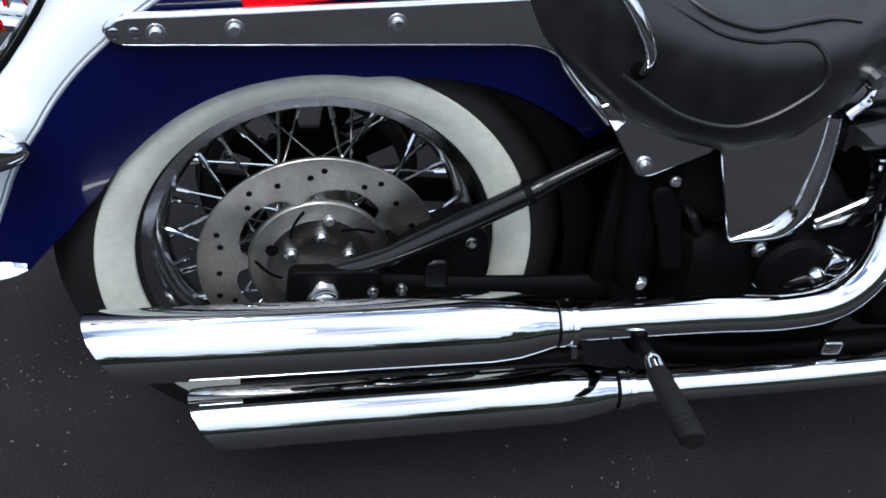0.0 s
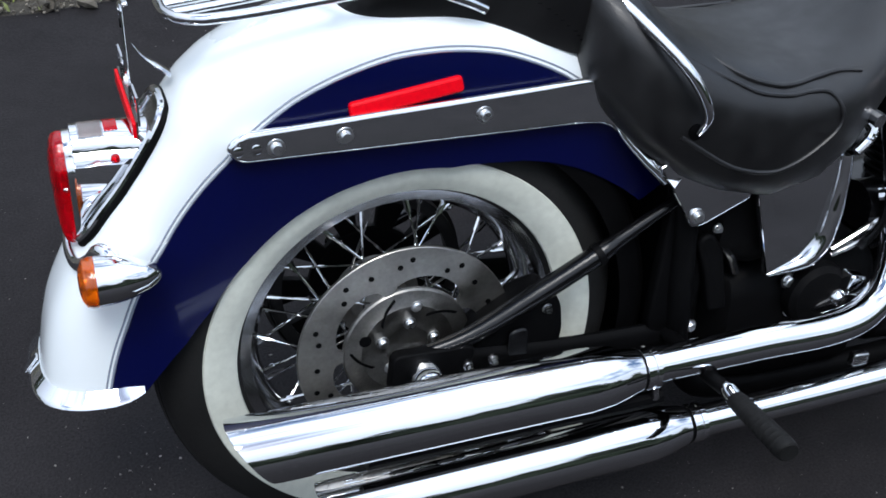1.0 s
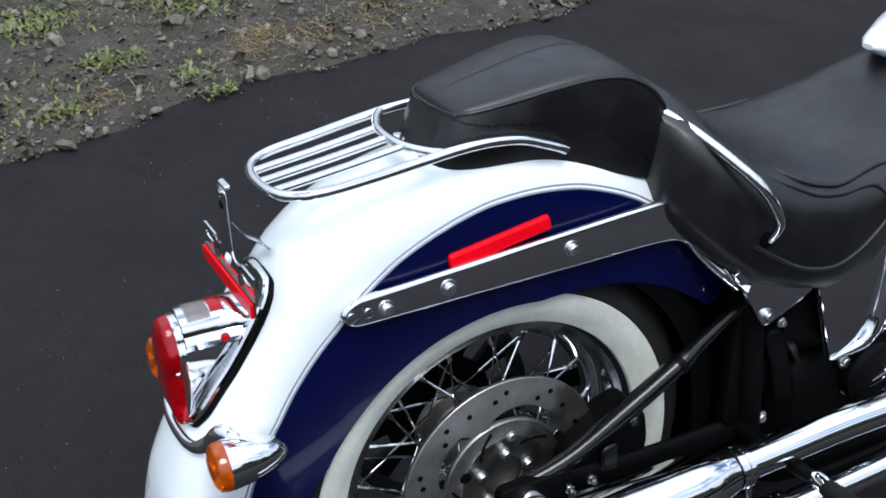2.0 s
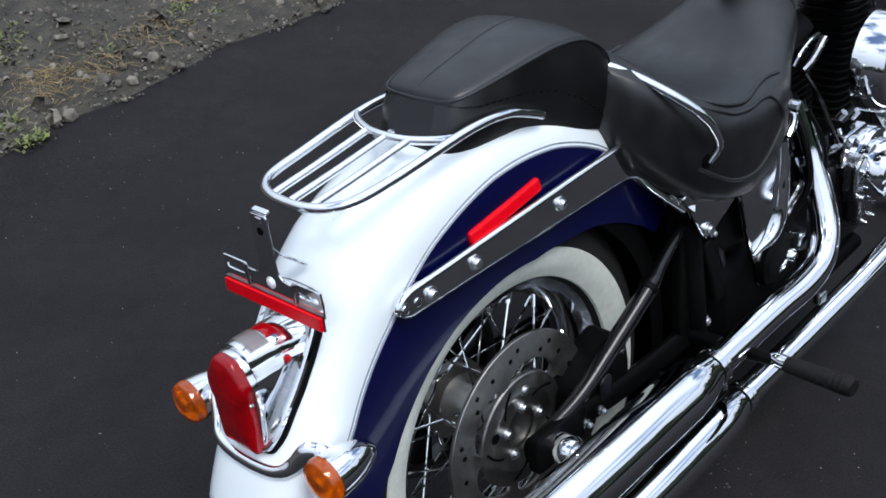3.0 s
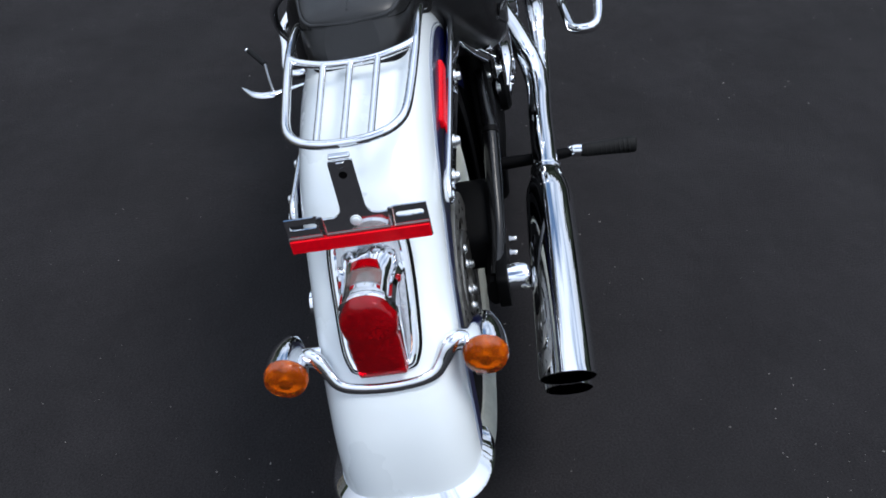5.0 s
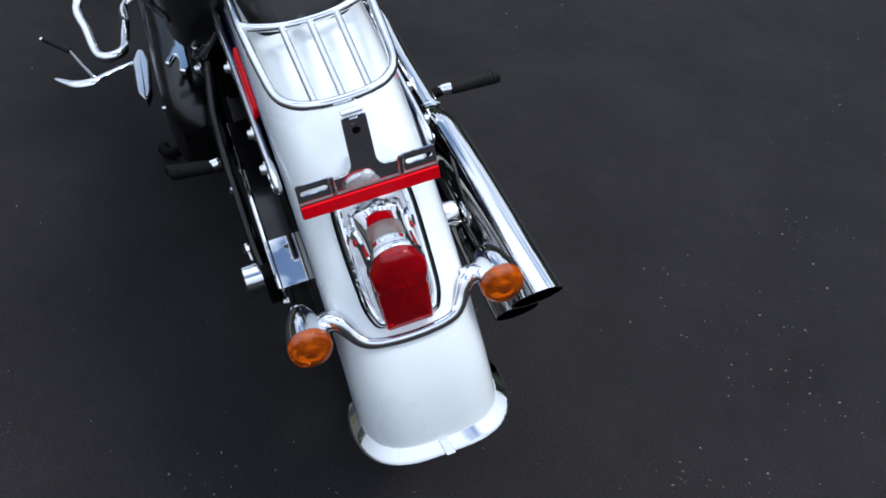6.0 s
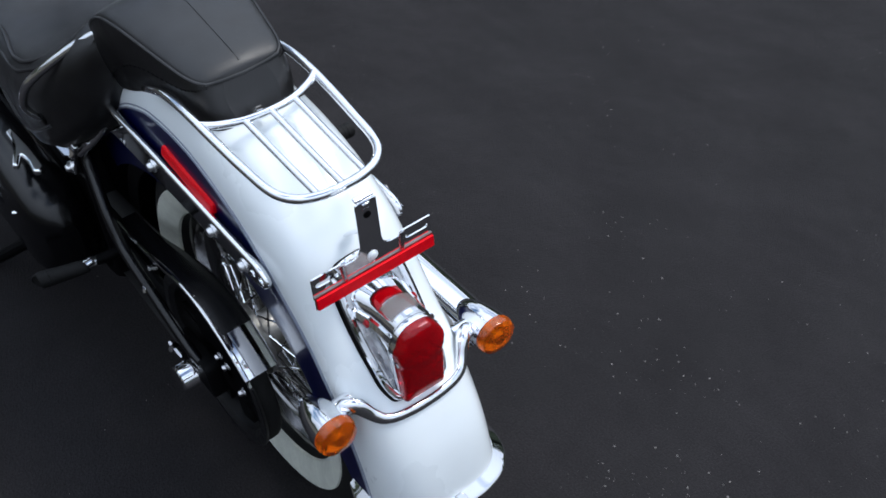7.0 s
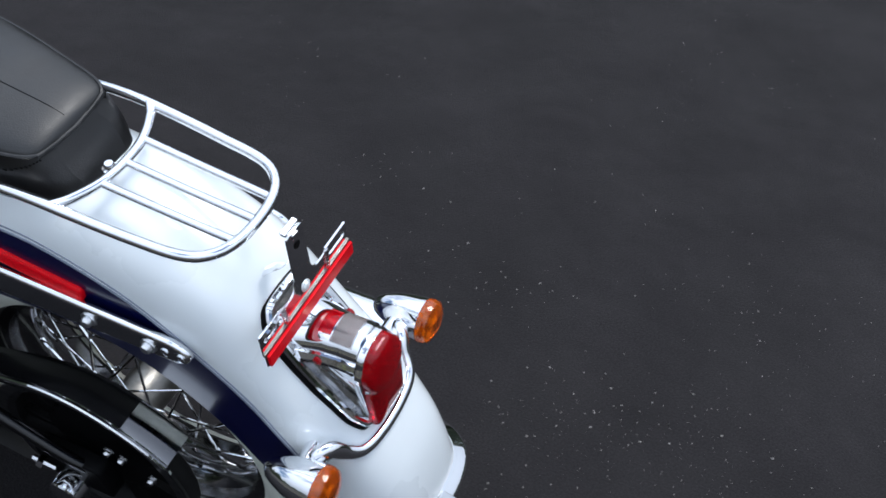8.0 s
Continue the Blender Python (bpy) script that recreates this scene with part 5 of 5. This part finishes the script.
rng = np.random.default_rng(7)
ICO = [Vector(p).normalized() for p in ((0, 0, 1), (0.9, 0, 0.4), (0.25, 0.85, 0.4), (-0.75, 0.5, 0.4), (-0.75, -0.5, 0.4), (0.25, -0.85, 0.4), (0.7, 0.5, -0.5), (-0.3, 0.8, -0.5), (-0.9, 0, -0.5), (-0.3, -0.8, -0.5), (0.7, -0.5, -0.5))]
ICO_F = [(0, 1, 2), (0, 2, 3), (0, 3, 4), (0, 4, 5), (0, 5, 1), (1, 6, 2), (2, 7, 3), (3, 8, 4), (4, 9, 5), (5, 10, 1), (6, 7, 2), (7, 8, 3), (8, 9, 4), (9, 10, 5), (10, 6, 1)]


def scatter_stones(name, places, mat, label):
    verts, faces = [], []
    for x, y, z, r in places:
        turn = Euler((rng.uniform(0, 6), rng.uniform(0, 0.6), rng.uniform(0, 6))).to_matrix()
        sx, sy, sz = rng.uniform(0.7, 1.3), rng.uniform(0.6, 1.1), rng.uniform(0.45, 0.8)
        base_i = len(verts)
        for p in ICO:
            q = turn @ Vector((p.x * sx, p.y * sy, p.z * sz)) * r * rng.uniform(0.85, 1.15)
            verts.append((x + q.x, y + q.y, z + q.z))
        faces += [tuple(base_i + i for i in f) for f in ICO_F]
    me = bpy.data.meshes.new(name)
    me.from_pydata(verts, [], faces)
    me.materials.append(mat)
    return tagged(new(name, me), label, "gravel", kind="stuff")


places = []
for _ in range(15000):
    x = rng.uniform(-2.6, 4.2)
    o = rng.exponential(0.75) - 0.02
    if o > 3.2:
        continue
    r = min(0.030, 0.0035 * (1 + rng.pareto(2.2)))
    places.append((x, verge_edge(x) + o, 0.004 + r * 0.25, r))
scatter_stones("gravel", places, STONE, "mixed grey and tan gravel along the verge")
places = []
for _ in range(12000):
    x, y = rng.uniform(-2.6, 2.2), rng.uniform(-2.6, 1.75)
    if y > verge_edge(x):
        continue
    drift = noise.noise((x * 1.9, y * 1.9, 5.0)) + 0.5 * noise.noise((x * 7.0, y * 7.0, 2.0))
    if drift < rng.uniform(-0.15, 0.85):
        continue
    r = 0.0005 + 0.0010 * rng.random() ** 3 + (0.0022 * rng.random() ** 2 if rng.random() < 0.10 else 0)
    places.append((x, y, r * 0.3, r))
for cx, cy, sx, sy, n in ((-0.48, -0.36, 0.10, 0.09, 90), (-0.56, -0.52, 0.12, 0.07, 80), (-0.73, -0.48, 0.10, 0.08, 120), (-0.70, -0.85, 0.10, 0.08, 70), (-0.23, -0.72, 0.09, 0.06, 60), (-0.95, -0.15, 0.16, 0.10, 90), (-0.75, 0.35, 0.14, 0.12, 70), (-0.35, -1.05, 0.2, 0.1, 60), (-0.05, -0.64, 0.10, 0.09, 60), (0.20, -0.98, 0.07, 0.05, 50), (-0.46, -0.40, 0.09, 0.07, 110), (-0.62, -0.46, 0.09, 0.05, 80), (-0.37, 0.09, 0.07, 0.08, 150), (-0.14, 0.34, 0.06, 0.05, 40), (0.42, -0.14, 0.10, 0.04, 40)):
    for _ in range(int(n * 0.7)):
        r = 0.0006 + 0.0023 * rng.random() ** 3
        places.append((rng.normal(cx, sx), rng.normal(cy, sy), r * 0.3, r))
scatter_stones("grit", places, GRIT, "pale grit specks scattered over the asphalt")

verts, faces = [], []
clumps = [(-0.42, 2.23, 0.09, 620), (-0.20, 2.21, 0.08, 560), (0.26, 2.20, 0.10, 520), (-0.07, 1.92, 0.035, 240), (-0.46, 1.76, 0.065, 460), (-0.48, 1.62, 0.045, 260), (1.39, 2.03, 0.06, 420), (1.60, 2.06, 0.05, 260), (0.15, 1.77, 0.03, 110), (-0.23, 1.69, 0.035, 130), (-0.75, 2.1, 0.10, 420), (0.95, 2.35, 0.07, 260), (0.16, 1.66, 0.025, 80)]
for _ in range(110):
    cx = rng.uniform(-2.4, 3.6)
    clumps.append((cx, verge_edge(cx) + 0.12 + rng.exponential(0.7), rng.uniform(0.015, 0.07), int(rng.integers(10, 46))))
for cx, cy, spread, count in clumps:
    for _ in range(count):
        a, ln = rng.uniform(0, 6.28), rng.uniform(0.008, 0.034)
        bx, by = cx + rng.normal(0, spread), cy + rng.normal(0, spread * 0.7)
        dx, dy, w = math.cos(a), math.sin(a), rng.uniform(0.0018, 0.0065)
        up = rng.uniform(0.3, 0.95)
        i = len(verts)
        for t, ww in ((0, 0.4), (0.5, 1.0), (1.0, 0.05)):
            h = ln * up * t * (1.2 - 0.4 * t)
            verts += [(bx + dx * ln * t * 0.7 - dy * w * ww, by + dy * ln * t * 0.7 + dx * w * ww, 0.004 + h), (bx + dx * ln * t * 0.7 + dy * w * ww, by + dy * ln * t * 0.7 - dx * w * ww, 0.004 + h)]
        faces += [(i, i + 1, i + 3, i + 2), (i + 2, i + 3, i + 5, i + 4)]
me = bpy.data.meshes.new("weeds")
me.from_pydata(verts, [], faces)
me.materials.append(LEAF)
tagged(new("weeds", me), "small yellow-green weeds in the gravel", "weeds", kind="stuff")

# thin dry grass, bent over, in tufts along the verge
DRY = material("dry grass", (0.190, 0.135, 0.055), 0.7, vary=0.3, scale=40, island=True)
verts, faces = [], []
for cx, cy, spread, count in ((0.38, 1.93, 0.06, 150), (0.50, 1.86, 0.07, 90), (0.75, 1.98, 0.10, 110), (0.31, 1.84, 0.05, 60), (1.05, 2.05, 0.12, 110), (-0.10, 1.72, 0.06, 60), (0.05, 2.30, 0.12, 90)):
    for _ in range(count):
        a, ln, w = rng.uniform(0, 6.28), rng.uniform(0.02, 0.065), rng.uniform(0.0006, 0.0013)
        bx, by, up = cx + rng.normal(0, spread), cy + rng.normal(0, spread * 0.6), rng.uniform(0.08, 0.5)
        dx, dy, i = math.cos(a), math.sin(a), len(verts)
        for t, ww in ((0, 1.0), (0.35, 0.9), (0.7, 0.6), (1.0, 0.1)):
            h = 0.006 + ln * up * t * (1.5 - t)
            verts += [(bx + dx * ln * t - dy * w * ww, by + dy * ln * t + dx * w * ww, h), (bx + dx * ln * t + dy * w * ww, by + dy * ln * t - dx * w * ww, h + 0.0006)]
        faces += [(i + 2 * k, i + 2 * k + 1, i + 2 * k + 3, i + 2 * k + 2) for k in range(3)]
me = bpy.data.meshes.new("dry_grass")
me.from_pydata(verts, [], faces)
me.materials.append(DRY)
tagged(new("dry_grass", me), "thin dry yellow grass tufts in the gravel", "grass", kind="stuff")

# an unseen far line of woods, added to darken the horizon the chrome mirrors
WOODS = material("unseen woods", (0.028, 0.038, 0.020), 0.9, vary=0.4, scale=0.6, island=True)
verts, faces = [], []
for k in range(420):
    a, dist = rng.uniform(0, 2 * math.pi), rng.uniform(45, 75)
    hgt = rng.uniform(4.5, 9.5) * (0.55 + 0.9 * abs(noise.noise((math.cos(a) * 2.2, math.sin(a) * 2.2, 1.7))))
    hgt *= 1.0 + 1.5 * max(0.0, math.cos(a + 0.5)) + 1.3 * max(0.0, math.cos(a + 1.6))
    cx, cy = dist * math.cos(a), dist * math.sin(a)
    for _ in range(16):
        t = rng.random()
        rad = hgt * 0.26 * (1.1 - t) * rng.uniform(0.6, 1.2) + 0.3
        px, py, pz = cx + rng.normal(0, hgt * 0.12 * (1.1 - t)), cy + rng.normal(0, hgt * 0.12 * (1.1 - t)), hgt * (0.1 + 0.9 * t)
        i = len(verts)
        for p in ICO:
            verts.append((px + p.x * rad * rng.uniform(0.7, 1.2), py + p.y * rad * rng.uniform(0.7, 1.2), max(pz + p.z * rad * rng.uniform(0.7, 1.2), 0.0)))
        faces += [tuple(i + q for q in f) for f in ICO_F]
me = bpy.data.meshes.new("unseen_woods")
me.from_pydata(verts, [], faces)
me.materials.append(WOODS)
tagged(new("unseen_woods", me), "unseen dark green woods, added far off to darken the horizon", "woods", kind="stuff")
